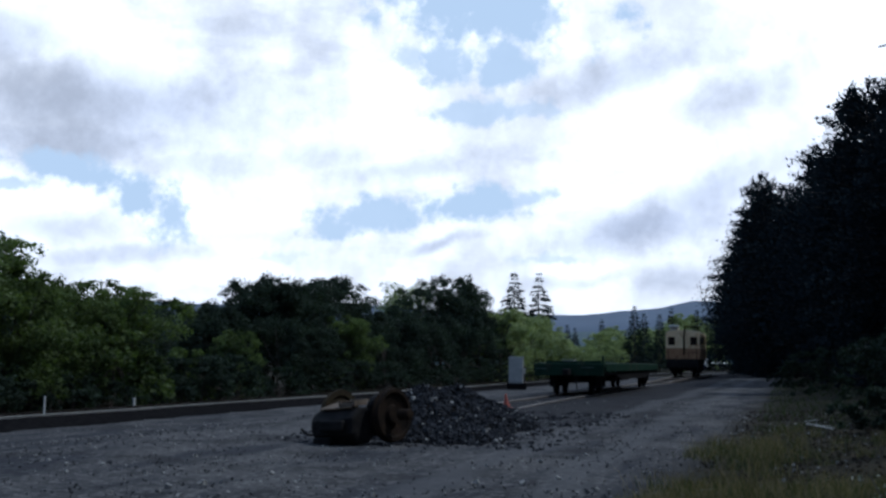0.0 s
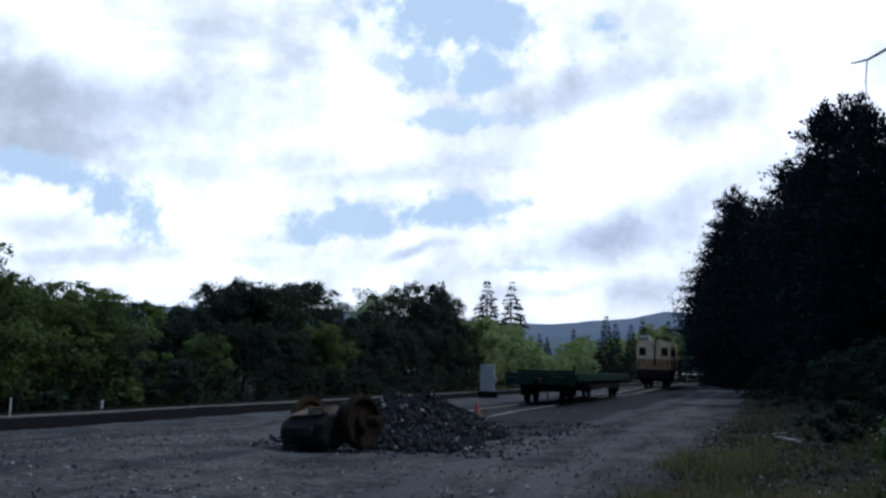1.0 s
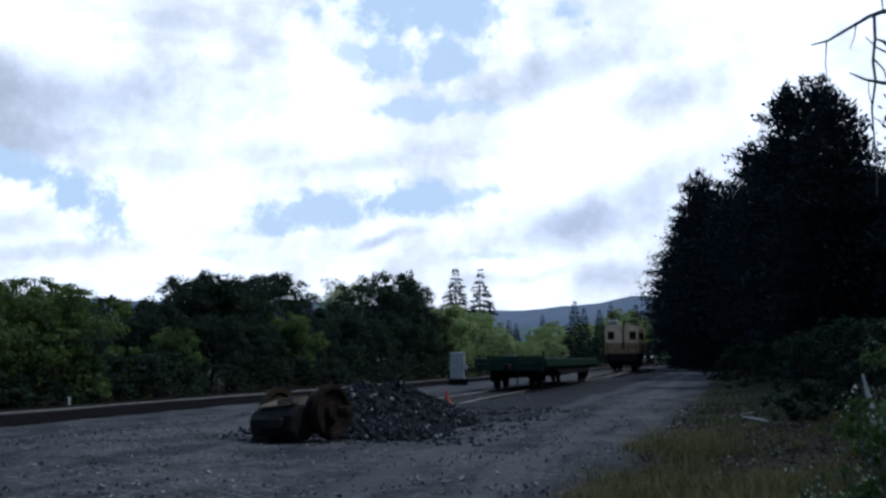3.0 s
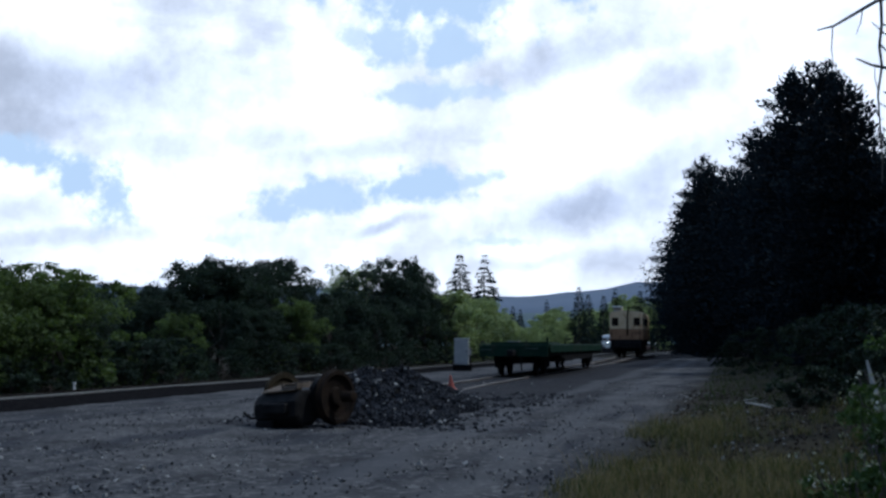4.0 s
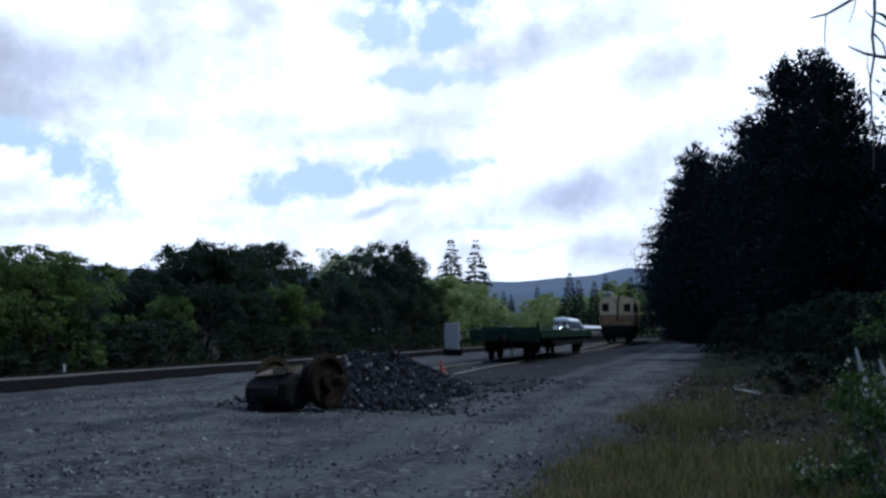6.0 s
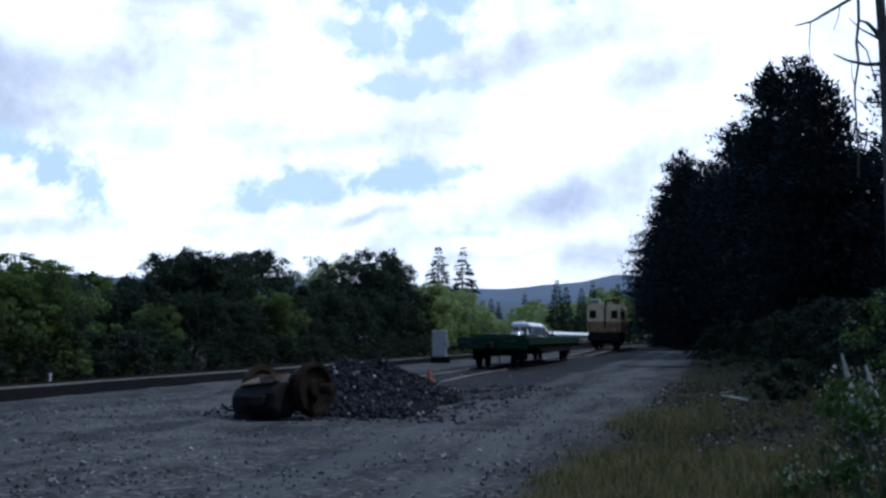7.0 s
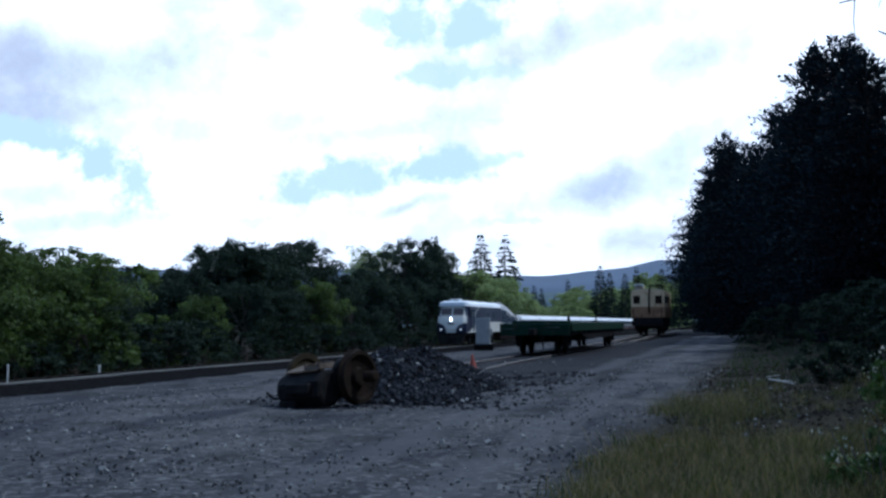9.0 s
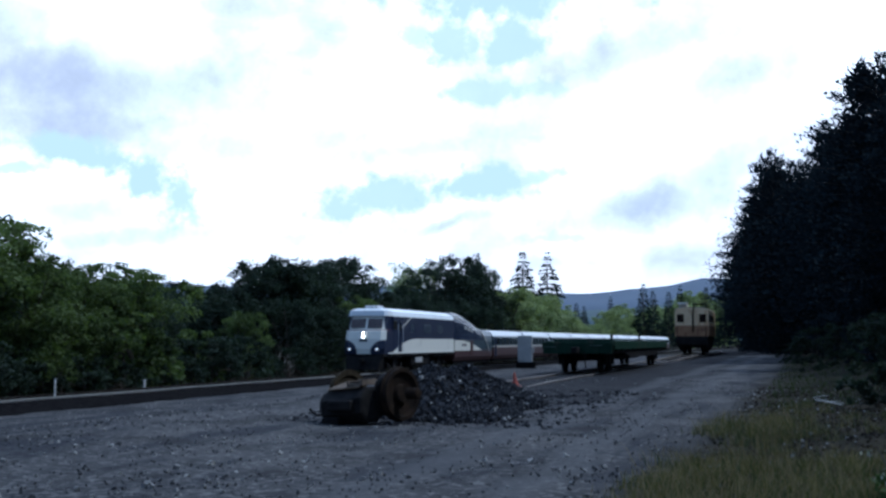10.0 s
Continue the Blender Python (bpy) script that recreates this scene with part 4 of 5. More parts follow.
def make_fin_car():
    t = thing("service_car", "dark service car with sloping tail fin fairing", "train car", group="passing train")
    bm = bmesh.new()
    tops = [(0.15, 4.76), (1.2, 4.74), (2.5, 4.66), (4.0, 4.48), (5.5, 4.22), (7.0, 3.86), (8.2, 3.52), (9.2, 3.34), (12.3, 3.3)]
    body = bmesh.new()
    loft(body, [talgo_section(y, 3.34) for y in (0.3, 0.5, 6, 12.2, 12.4)])
    part("body", body, coach_livery(True), t)
    secs = []
    for y, z in tops[:-1]:
        w = 1.49
        zs = 2.6 + (z - 3.36) * 0.9
        h = [(w, 2.35), (w, max(zs, 2.5)), (w * 0.9, zs + (z - zs) * 0.6), (w * 0.6, z - 0.03), (w * 0.2, z)]
        secs.append([(a, y, b) for a, b in h] + [(-a, y, b) for a, b in reversed(h)])
    part("fin_fairing", loft(bm, secs), TRAIN_DARK, t, "dark blue sloping fairing", smooth=False)
    for s in (-1, 1):
        rim = bmesh.new()
        for (a, b), (c, d) in zip(tops, tops[1:-1]):
            rod(rim, (s * 1.38, a, b - 0.22 - 0.3 * (b > 3.6)), (s * 1.38, c, d - 0.22 - 0.3 * (d > 3.6)), 0.05, None, 6)
        for p, q in (((8.4, 3.05), (9.4, 2.7)), ((9.4, 2.7), (10.4, 2.1)), ((10.4, 2.1), (11.2, 1.35))):
            rod(rim, (s * 1.48, *p), (s * 1.48, *q), 0.06, None, 6)
        part("fin_edge", rim, CREAM, t, "cream edging strip")
        for k in range(3):
            part("fin_vent", B((s * 1.46, 3.2 + k * 1.0, 3.25 - 0.12 * k), (s * 1.5, 3.9 + k * 1.0, 3.62 - 0.14 * k), 0.02), GALV, t)
        part("side_door", B((s * 1.465, 5.0, 1.0), (s * 1.49, 5.9, 2.3), 0.02), TRAIN_BROWN, t)
        part("lettering_bar", B((s * 1.47, 2.4, 1.82), (s * 1.485, 3.8, 2.0)), TRAIN_BROWN, t)
    part("underframe", B((-1.2, 0.6, 0.25), (1.2, 12.2, 0.6), 0.05), DARK_STEEL, t)
    bogie(t, 12.2, 1.435, 0.9, 0.42, 0.6, 0.95)
    return t


def make_coach():
    t = thing("passenger_coach", "low silver-roofed passenger coach with dark window band", "train car", group="passing train")
    part("body", loft(bmesh.new(), [talgo_section(y, 3.3) for y in (0.35, 0.55, 6.5, 12.6, 12.8)]), coach_livery(), t)
    part("gangway", B((-1.15, -0.25, 0.8), (1.15, 0.4, 3.05), 0.08), DARK_STEEL, t, "black rubber gangway")
    for s in (-1, 1):
        for k in range(6):
            part("window", B((s * 1.46, 1.5 + k * 1.75, 1.95), (s * 1.49, 2.75 + k * 1.75, 2.6), 0.05), GLASS_DARK, t)
        part("door", B((s * 1.462, 0.75, 0.75), (s * 1.488, 1.35, 2.65), 0.03), TRAIN_DARK, t)
    part("underframe", B((-1.2, 0.8, 0.25), (1.2, 12.4, 0.6), 0.05), DARK_STEEL, t)
    bogie(t, 0.05, 1.435, 0.9, 0.42, 0.6, 0.95)
    return t


LOCO = make_locomotive()
FIN = make_fin_car()
COACHES = [make_coach()]
for _k in range(11):
    COACHES.append(copy_thing(COACHES[0], pose(RAIL_X, 300, RAIL_Z)))


def make_flatcar():
    y0, L = 46.4, 18.6
    t = thing("flat_wagon", "dark flat wagon with faded green end and side boards", "rail wagon", pose(siding_x(y0), y0, SIDE_Z, 0, 0, 0.26) @ Matrix.Diagonal((1, 1.18, 1.2, 1)))
    part("centre_sill", B((-0.35, 0.4, 0.55), (0.35, L - 0.4, 0.95), 0.02), DARK_STEEL, t)
    for s in (-1, 1):
        bm = bmesh.new()
        secs = []
        for y, zb in ((0.0, 0.72), (3.4, 0.72), (5.0, 0.52), (L - 5, 0.52), (L - 3.4, 0.72), (L, 0.72)):
            secs.append([(s * 1.42, y, zb), (s * 1.50, y, zb), (s * 1.50, y, 1.02), (s * 1.42, y, 1.02)])
        loft(bm, secs)
        bmesh.ops.recalc_face_normals(bm, faces=bm.faces)
        sill = part("side_sill", bm, DARK_STEEL, t, "deep dark side sill")
        for k in range(12):
            part("stake_pocket", B((s * 1.50, 0.8 + k * 1.5, 0.80), (s * 1.58, 0.94 + k * 1.5, 1.06), 0.01), DARK_STEEL, sill)
        part("side_board", B((s * 1.585, 0.1, 0.86), (s * 1.61, L - 0.4, 1.15), 0.008), GREEN_PAINT, t, "faded green side board")
        part("edge_board", B((s * 1.36, 0.4, 1.085), (s * 1.52, L - 0.3, 1.17), 0.01), GREY_GREEN, t, "weathered grey green edge board")
    for k in range(42):
        p = part("deck_plank", B((-1.46, 0.04 + k * 0.437, 1.02), (1.46, 0.46 + k * 0.437, 1.085 + 0.006 * (k % 3)), 0.0), GREY_GREEN if k % 4 else WOOD_TIE, t)
    part("end_beam", B((-1.52, -0.10, 0.70), (1.52, 0.06, 1.14), 0.02), GREEN_PAINT, t, "faded green end beam")
    part("far_end_beam", B((-1.52, L - 0.06, 0.70), (1.52, L + 0.10, 1.14), 0.02), DARK_STEEL, t)
    # green boards stacked on the near end, a stake at their far corner
    bx = part("headboard", B((-1.05, 0.1, 1.09), (1.42, 0.22, 1.24), 0.01), GREEN_PAINT, t, "green head board")
    for k in range(3):
        part("green_panel", B((-0.9 + 0.05 * k, 0.3, 1.09 + 0.05 * k), (1.36 - 0.04 * k, 5.6 - 0.6 * k, 1.135 + 0.05 * k), 0.01), GREEN_PAINT, t, "faded green panel lying on the deck")
    part("bright_plate", B((-0.35, 0.25, 1.25), (0.15, 0.8, 1.28)), GALV, t, "pale metal plate")
    part("end_rung", B((0.55, -0.13, 0.98), (1.1, -0.10, 1.02)), GREY_GREEN, t)
    part("end_rung", B((-1.45, -0.13, 0.93), (-0.95, -0.10, 0.97)), GREY_GREEN, t)
    part("stake", B((1.40, 0.16, 1.0), (1.50, 0.28, 1.42), 0.01), GREEN_PAINT, t, "green corner stake")
    part("brake_wheel", lathe(bmesh.new(), [(0.17, 0), (0.2, 0.0), (0.2, 0.03), (0.17, 0.03)], 18, pose(0.9, 11.5, 1.32)), DARK_STEEL, t)
    part("brake_stand", B((0.7, 11.4, 1.08), (1.1, 11.7, 1.26), 0.02), DARK_STEEL, t, "small dark brake stand")
    part("coupler", B((-0.13, -0.75, 0.72), (0.13, 0.0, 0.95), 0.04), DARK_STEEL, t)
    part("air_hose", rod(bmesh.new(), (0.35, -0.2, 0.75), (0.42, -0.3, 0.2), 0.03), DARK_STEEL, t)
    part("brake_gear", B((-0.8, 6.0, 0.42), (0.8, 12.0, 0.60), 0.04), DARK_STEEL, t)
    part("brake_cylinder", rod(bmesh.new(), (0.6, 8.0, 0.62), (0.6, 9.2, 0.62), 0.18, None, 14), DARK_STEEL, t)
    for y in (1.9, L - 1.9):
        bogie(t, y, 1.435, 1.75, 0.42, 0.55, 1.0)
    return t


def make_yellow_car():
    y0 = 106.0
    t = thing("maintenance_car", "faded yellow rusty railway maintenance car with end windows", "rail car", pose(siding_x(y0), y0, side_z(y0), 0, 0, 0.26) @ Matrix.Diagonal((1.12, 1.12, 1.12, 1)))
    body = bmesh.new()

    def sec(y, w, zl, zt):
        h = [(w, zl), (w, 3.72), (w * 0.9, 3.92), (w * 0.5, zt - 0.04), (0.15, zt)]
        return [(a, y, z) for a, z in h] + [(-a, y, z) for a, z in reversed(h)]

    loft(body, [sec(0, 1.42, 2.42, 4.04), sec(9.0, 1.42, 2.42, 4.04)])
    part("body", body, YELLOW, t, "faded yellow upper body")
    part("lower_body", B((-1.43, -0.02, 1.5), (1.43, 9.0, 2.44), 0.03), RUST_YELLOW, t, "rust streaked lower body")
    part("frame", B((-1.3, -0.3, 1.05), (1.3, 9.3, 1.5), 0.05), DARK_STEEL, t, "black frame and end platform")
    for s in (-1, 1):
        c = s * 0.94
        w = part("end_window", B((c - 0.29, -0.03, 2.70), (c + 0.29, 0.04, 3.42), 0.03), CAR_WIN, t, "dark end window")
        for lo, hi in (((c - 0.30, -0.05, 3.41), (c + 0.30, 0.0, 3.45)), ((c - 0.30, -0.05, 2.67), (c + 0.30, 0.0, 2.71)), ((c - 0.33, -0.05, 2.69), (c - 0.29, 0.0, 3.43)), ((c + 0.29, -0.05, 2.69), (c + 0.33, 0.0, 3.43))):
            part("window_frame", B(lo, hi, 0.01), YELLOW, w)
        for k in range(3):
            part("side_window", B((s * 1.41, 0.5 + k * 2.4, 2.76), (s * 1.45, 2.2 + k * 2.4, 3.38), 0.03), GLASS_DARK, t)
        part("end_rail", rod(bmesh.new(), (s * 1.2, -0.28, 1.5), (s * 1.2, -0.28, 2.4), 0.03), DARK_STEEL, t)
        part("step", B((s * 1.35 - 0.12, -0.28, 0.55), (s * 1.35 + 0.12, 0.1, 0.62), 0.01), DARK_STEEL, t)
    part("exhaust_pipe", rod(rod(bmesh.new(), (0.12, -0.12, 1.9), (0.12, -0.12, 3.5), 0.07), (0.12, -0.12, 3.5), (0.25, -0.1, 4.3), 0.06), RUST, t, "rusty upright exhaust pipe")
    part("roof_cooler", B((-1.1, 0.3, 3.9), (-0.35, 1.4, 4.28), 0.06), GALV, t, "grey roof cooler")
    part("roof_lamp", B((-1.2, 0.05, 4.28), (-0.3, 0.5, 4.42), 0.04), SILVER, t)
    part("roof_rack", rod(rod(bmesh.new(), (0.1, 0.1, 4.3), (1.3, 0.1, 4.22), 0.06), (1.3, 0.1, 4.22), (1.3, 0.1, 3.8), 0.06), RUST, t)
    part("aerial", rod(bmesh.new(), (-1.2, 0.4, 4.1), (-1.2, 0.4, 5.35), 0.03), DARK_STEEL, t)
    # added dark block, stands for the shadow between the wheels
    part("undercarriage", B((-1.2, 0.2, 0.5), (1.2, 8.8, 1.15), 0.05), DARK_STEEL, t, "black block filling the shade under the car")
    part("buffer_beam", B((-1.35, -0.45, 0.75), (1.35, -0.25, 1.25), 0.03), DARK_STEEL, t)
    part("coupler", B((-0.13, -0.95, 0.72), (0.13, -0.3, 0.95), 0.04), DARK_STEEL, t)
    for y in (1.8, 7.2):
        bogie(t, y, 1.435, 1.8, 0.45, 0.7, 1.05)
    return t


make_flatcar()
make_yellow_car()


# ---------- things in the yard ----------
def make_wheelset():
    t = thing("motor_wheelset", "rusty locomotive wheelset with its traction motor on the gravel", "wheelset", pose(-7.82, 19.75, 0.08, 0, -3.5, -20) @ Matrix.Diagonal((0.92, 0.92, 0.92, 1)))
    R = 0.545
    prof = [(0.10, -0.06), (0.20, -0.06), (0.23, 0.0), (R * 0.76, 0.035), (R * 0.84, -0.01), (R + 0.035, -0.01), (R + 0.035, 0.025), (R, 0.045), (R, 0.14), (R * 0.86, 0.14), (R * 0.78, 0.08), (0.22, 0.05), (0.18, 0.14), (0.10, 0.14)]
    for s in (-1, 1):
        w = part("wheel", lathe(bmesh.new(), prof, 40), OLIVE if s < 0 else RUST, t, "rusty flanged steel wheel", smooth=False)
        w.matrix_basis = pose(s * 0.69, 0, R + 0.02, 0, 0, 0 if s > 0 else 180)
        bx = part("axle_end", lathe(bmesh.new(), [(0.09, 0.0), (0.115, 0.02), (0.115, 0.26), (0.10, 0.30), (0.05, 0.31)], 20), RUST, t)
        bx.matrix_basis = pose(s * 0.94, 0, R + 0.02, 0, 0, 0 if s > 0 else 180)
    part("axle", rod(bmesh.new(), (-0.75, 0, R + 0.02), (0.75, 0, R + 0.02), 0.11, None, 18), DARK_STEEL, t)
    part("gear_case", lathe(bmesh.new(), [(0.3, -0.08), (0.46, -0.06), (0.46, 0.06), (0.3, 0.08)], 26, pose(0.5, -0.05, R + 0.02)), DARK_STEEL, t, "black round gear case")
    # the motor hangs on the near side of the axle: an octagonal barrel with a top plate
    barrel = bmesh.new()
    oct8 = [(0.42 * math.cos(a), 0.40 * math.sin(a)) for a in [math.pi / 8 + k * math.pi / 4 for k in range(8)]]
    loft(barrel, [[(x, -0.62 + a * k, 0.36 + b * k + 0.05 * x) for a, b in oct8] for x, k in ((-0.62, 0.82), (-0.58, 0.98), (-0.52, 1.0), (0.44, 1.0), (0.50, 0.96), (0.52, 0.8))])
    m = part("motor_frame", barrel, DARK_STEEL, t, "black oily traction motor frame")
    part("end_bell", lathe(bmesh.new(), [(0.16, -0.86), (0.30, -0.84), (0.34, -0.74), (0.34, -0.70)], 22, pose(0.12, -0.62, 0.38)), DARK_STEEL, m)
    top = part("top_plate", loft(bmesh.new(), [[(-0.56, -0.86, 0.72), (0.4, -0.88, 0.76), (0.4, -0.30, 0.88), (-0.56, -0.26, 0.84)], [(-0.52, -0.82, 0.755), (0.36, -0.84, 0.795), (0.36, -0.34, 0.915), (-0.52, -0.30, 0.875)]]), PALE_RUST, t, "dusty brown top plate")
    rim = bmesh.new()
    for lo, hi in (((0.02, -0.86, 0.78), (0.46, -0.80, 0.84)), ((0.02, -0.52, 0.86), (0.46, -0.46, 0.92)), ((0.02, -0.86, 0.79), (0.08, -0.46, 0.89)), ((0.40, -0.86, 0.79), (0.46, -0.46, 0.89))):
        box(rim, lo, hi, 0.008)
    part("air_duct_rim", rim, PALE_RUST, t, "rusty rim of the air duct")
    part("duct_hole", B((0.07, -0.81, 0.80), (0.41, -0.51, 0.87)), DARK_STEEL, t)
    part("suspension_nose", B((-0.3, -1.14, 0.28), (0.35, -0.95, 0.5), 0.04), DARK_STEEL, t)
    part("foot", B((-0.6, -1.02, -0.20), (-0.1, -0.5, 0.16), 0.04), DARK_STEEL, t)
    hook = bmesh.new()
    pts = [(-0.72, -0.75, 0.22), (-0.92, -0.78, 0.20), (-1.06, -0.8, 0.27), (-1.12, -0.81, 0.34)]
    for a, b in zip(pts, pts[1:]):
        rod(hook, a, b, 0.028)
    part("motor_lead", hook, DARK_STEEL, t, "stiff black cable end")


def rock(rnd, p, s):
    """Eight-cornered crushed stone."""
    r = Euler((rnd.uniform(0, 6), rnd.uniform(0, 6), rnd.uniform(0, 6))).to_matrix()
    d = (rnd.uniform(0.6, 1.2), rnd.uniform(0.5, 1.0), rnd.uniform(0.4, 0.8))
    return [p + r @ Vector((sx * d[0] * rnd.uniform(0.5, 1), sy * d[1] * rnd.uniform(0.5, 1), sz * d[2] * rnd.uniform(0.5, 1))) * s for sx in (-1, 1) for sy in (-1, 1) for sz in (-1, 1)]


CUBE = ((0, 1, 3, 2), (4, 6, 7, 5), (0, 4, 5, 1), (2, 3, 7, 6), (0, 2, 6, 4), (1, 5, 7, 3))


def pile_height(x, y):
    """Heap of ballast: a high near part with a long tail."""
    def hump(cx, cy, a, b, h):
        r = math.hypot((x - cx) / a, (y - cy) / b)
        return h * max(0.0, 1 - r) ** 0.85 if r < 1 else 0.0
    z = max(hump(-7.75, 23.1, 2.0, 2.7, 1.04), hump(-7.5, 24.9, 1.9, 2.8, 0.95), hump(-7.7, 26.1, 1.5, 2.4, 0.76), hump(-7.55, 28.0, 1.3, 2.0, 0.34), hump(-7.0, 21.8, 1.7, 1.8, 0.42))
    return z * (1 + 0.25 * noise.noise((x * 1.1, y * 1.1, 4)))


def make_pile():
    t = thing("ballast_heap", "heap of dark crushed stone ballast on the yard", "gravel heap")
    verts, faces, k = [], [], 44
    for j in range(k + 1):
        for i in range(k + 1):
            x, y = -10.4 + 6.6 * i / k, 19.0 + 14 * j / k
            h = pile_height(x, y)
            verts.append((x, y, height(x, y) + h - 0.05 + (0.05 * noise.noise((x * 5, y * 5, 1)) if h > 0 else -0.06)))
    for j in range(k):
        for i in range(k):
            a = j * (k + 1) + i
            faces.append((a, a + 1, a + k + 2, a + k + 1))
    sheet("heap_core", verts, faces, BALLAST, t, smooth=True)
    rnd = random.Random(3)
    for name, count, mat, lo, hi in (("stone_rubble", 6800, STONE, 0.030, 0.072), ("pale_rubble", 240, PALE_STONE, 0.03, 0.07)):
        vv, ff, made = [], [], 0
        while made < count:
            x, y = rnd.uniform(-10.2, -4.2), rnd.uniform(19.2, 32)
            h = pile_height(x, y)
            if h <= 0.01 and rnd.random() > 0.12:
                continue
            b = len(vv)
            vv += rock(rnd, Vector((x, y, height(x, y) + h - 0.02)), rnd.uniform(lo, hi))
            ff += [tuple(b + q for q in f) for f in CUBE]
            made += 1
        sheet(name, vv, ff, mat, t)["kind"] = "stuff"


def make_loose_stones():
    rnd = random.Random(9)
    for name, count, mat, label, lo, hi in (("loose_stones", 8000, LOOSE, "loose grey gravel scattered over the yard", 0.008, 0.024), ("pale_loose_stones", 1500, PALE_STONE, "pale stones lying on the gravel", 0.012, 0.04)):
        vv, ff = [], []
        for i in range(count):
            y = 7 + 36 * rnd.random() ** 1.7
            x = rnd.uniform(-0.95 * y - 2, -1.4 + 0.02 * y)
            c = noise.noise((x * 0.5, y * 0.5, 6))
            if c < -0.05 and rnd.random() < 0.7:
                continue
            b = len(vv)
            vv += rock(rnd, Vector((x, y, height(x, y) + 0.01)), rnd.uniform(lo, hi) * (1.7 if rnd.random() < 0.04 else 1))
            ff += [tuple(b + q for q in f) for f in CUBE]
        tagged(sheet(name, vv, ff, mat), label, "gravel", kind="stuff")


def make_cabinet():
    px, py = bearing(-13.63, None, 106)
    z = -0.34
    t = thing("signal_cabinet", "pale grey metal signal cabinet beside the main line", "cabinet", pose(px, py, z, 0, 0, 10))
    part("plinth", B((-0.85, -0.7, -0.6), (1.0, 0.7, 0.0), 0.03), BALLAST, t, "dark gravel footing")
    b = part("body", B((-0.70, -0.5, 0.0), (0.70, 0.5, 2.5), 0.03), GALV, t)
    part("door", B((-0.64, -0.53, 0.2), (0.64, -0.5, 2.38), 0.015), GALV, b)
    part("handle", B((0.5, -0.57, 1.2), (0.55, -0.53, 1.4), 0.01), DARK_STEEL, b)
    part("roof", B((-0.75, -0.58, 2.5), (0.75, 0.55, 2.58), 0.02), SILVER, t, "bright metal roof")
    part("meter_box", B((0.72, -0.3, 0.9), (0.9, 0.2, 1.5), 0.02), GALV, t)


def make_cone():
    m = pose(-8.5, 33.7, 0.17, 3, -4, 20) @ Matrix.Diagonal((1.0, 1.0, 1.15, 1))
    t = thing("traffic_cone", "faded orange traffic cone at the end of the siding", "cone", m)
    part("base", B((-0.19, -0.19, 0.0), (0.19, 0.19, 0.035), 0.012), ORANGE, t)
    c = lathe(bmesh.new(), [(0.14, 0.03), (0.13, 0.05), (0.05, 0.30), (0.03, 0.42), (0.02, 0.43)], 22, pose(0, 0, 0, 0, -90, 0))
    part("cone_body", c, ORANGE, t)


def make_posts():
    for b, d, h, w in ((-37.8, 46.8, 0.62, 0.05), (-33.5, 56.5, 0.22, 0.09)):
        px, py = bearing(b, None, d)
        base = -0.75
        p = thing("marker_post", "thin white marker post beside the rails", "post", pose(px, py, base))
        part("shaft", B((-w / 2, -w / 2, -0.2), (w / 2, w / 2, h + 0.2), 0.008), WHITE_PAINT, p)
        part("cap", B((-w * 0.7, -w * 0.7, h + 0.2), (w * 0.7, w * 0.7, h + 0.26), 0.006), WHITE_PAINT, p)


make_wheelset()
make_pile()
make_loose_stones()
make_cabinet()
make_cone()
make_posts()


# ---------- verge: grass, brambles, dead tree ----------
def blades(rnd, count, spot, lo, hi, width):
    verts, faces = [], []
    for _ in range(count):
        x, y = spot(rnd)
        z = height(x, y)
        h, a = rnd.uniform(lo, hi), rnd.uniform(0, 6.283)
        lean = Vector((rnd.gauss(0, 0.3), rnd.gauss(0, 0.3), 1)).normalized() * h
        u = Vector((math.cos(a), math.sin(a), 0)) * width * rnd.uniform(0.6, 1.4)
        p = Vector((x, y, z - 0.02))
        mid = p + lean * 0.55
        tip = p + lean + Vector((lean.x, lean.y, -0.15 * h)) * 0.5
        b = len(verts)
        verts += [p - u, p + u, mid + u * 0.7, mid - u * 0.7, tip]
        faces += [(b, b + 1, b + 2, b + 3), (b + 3, b + 2, b + 4)]
    return verts, faces


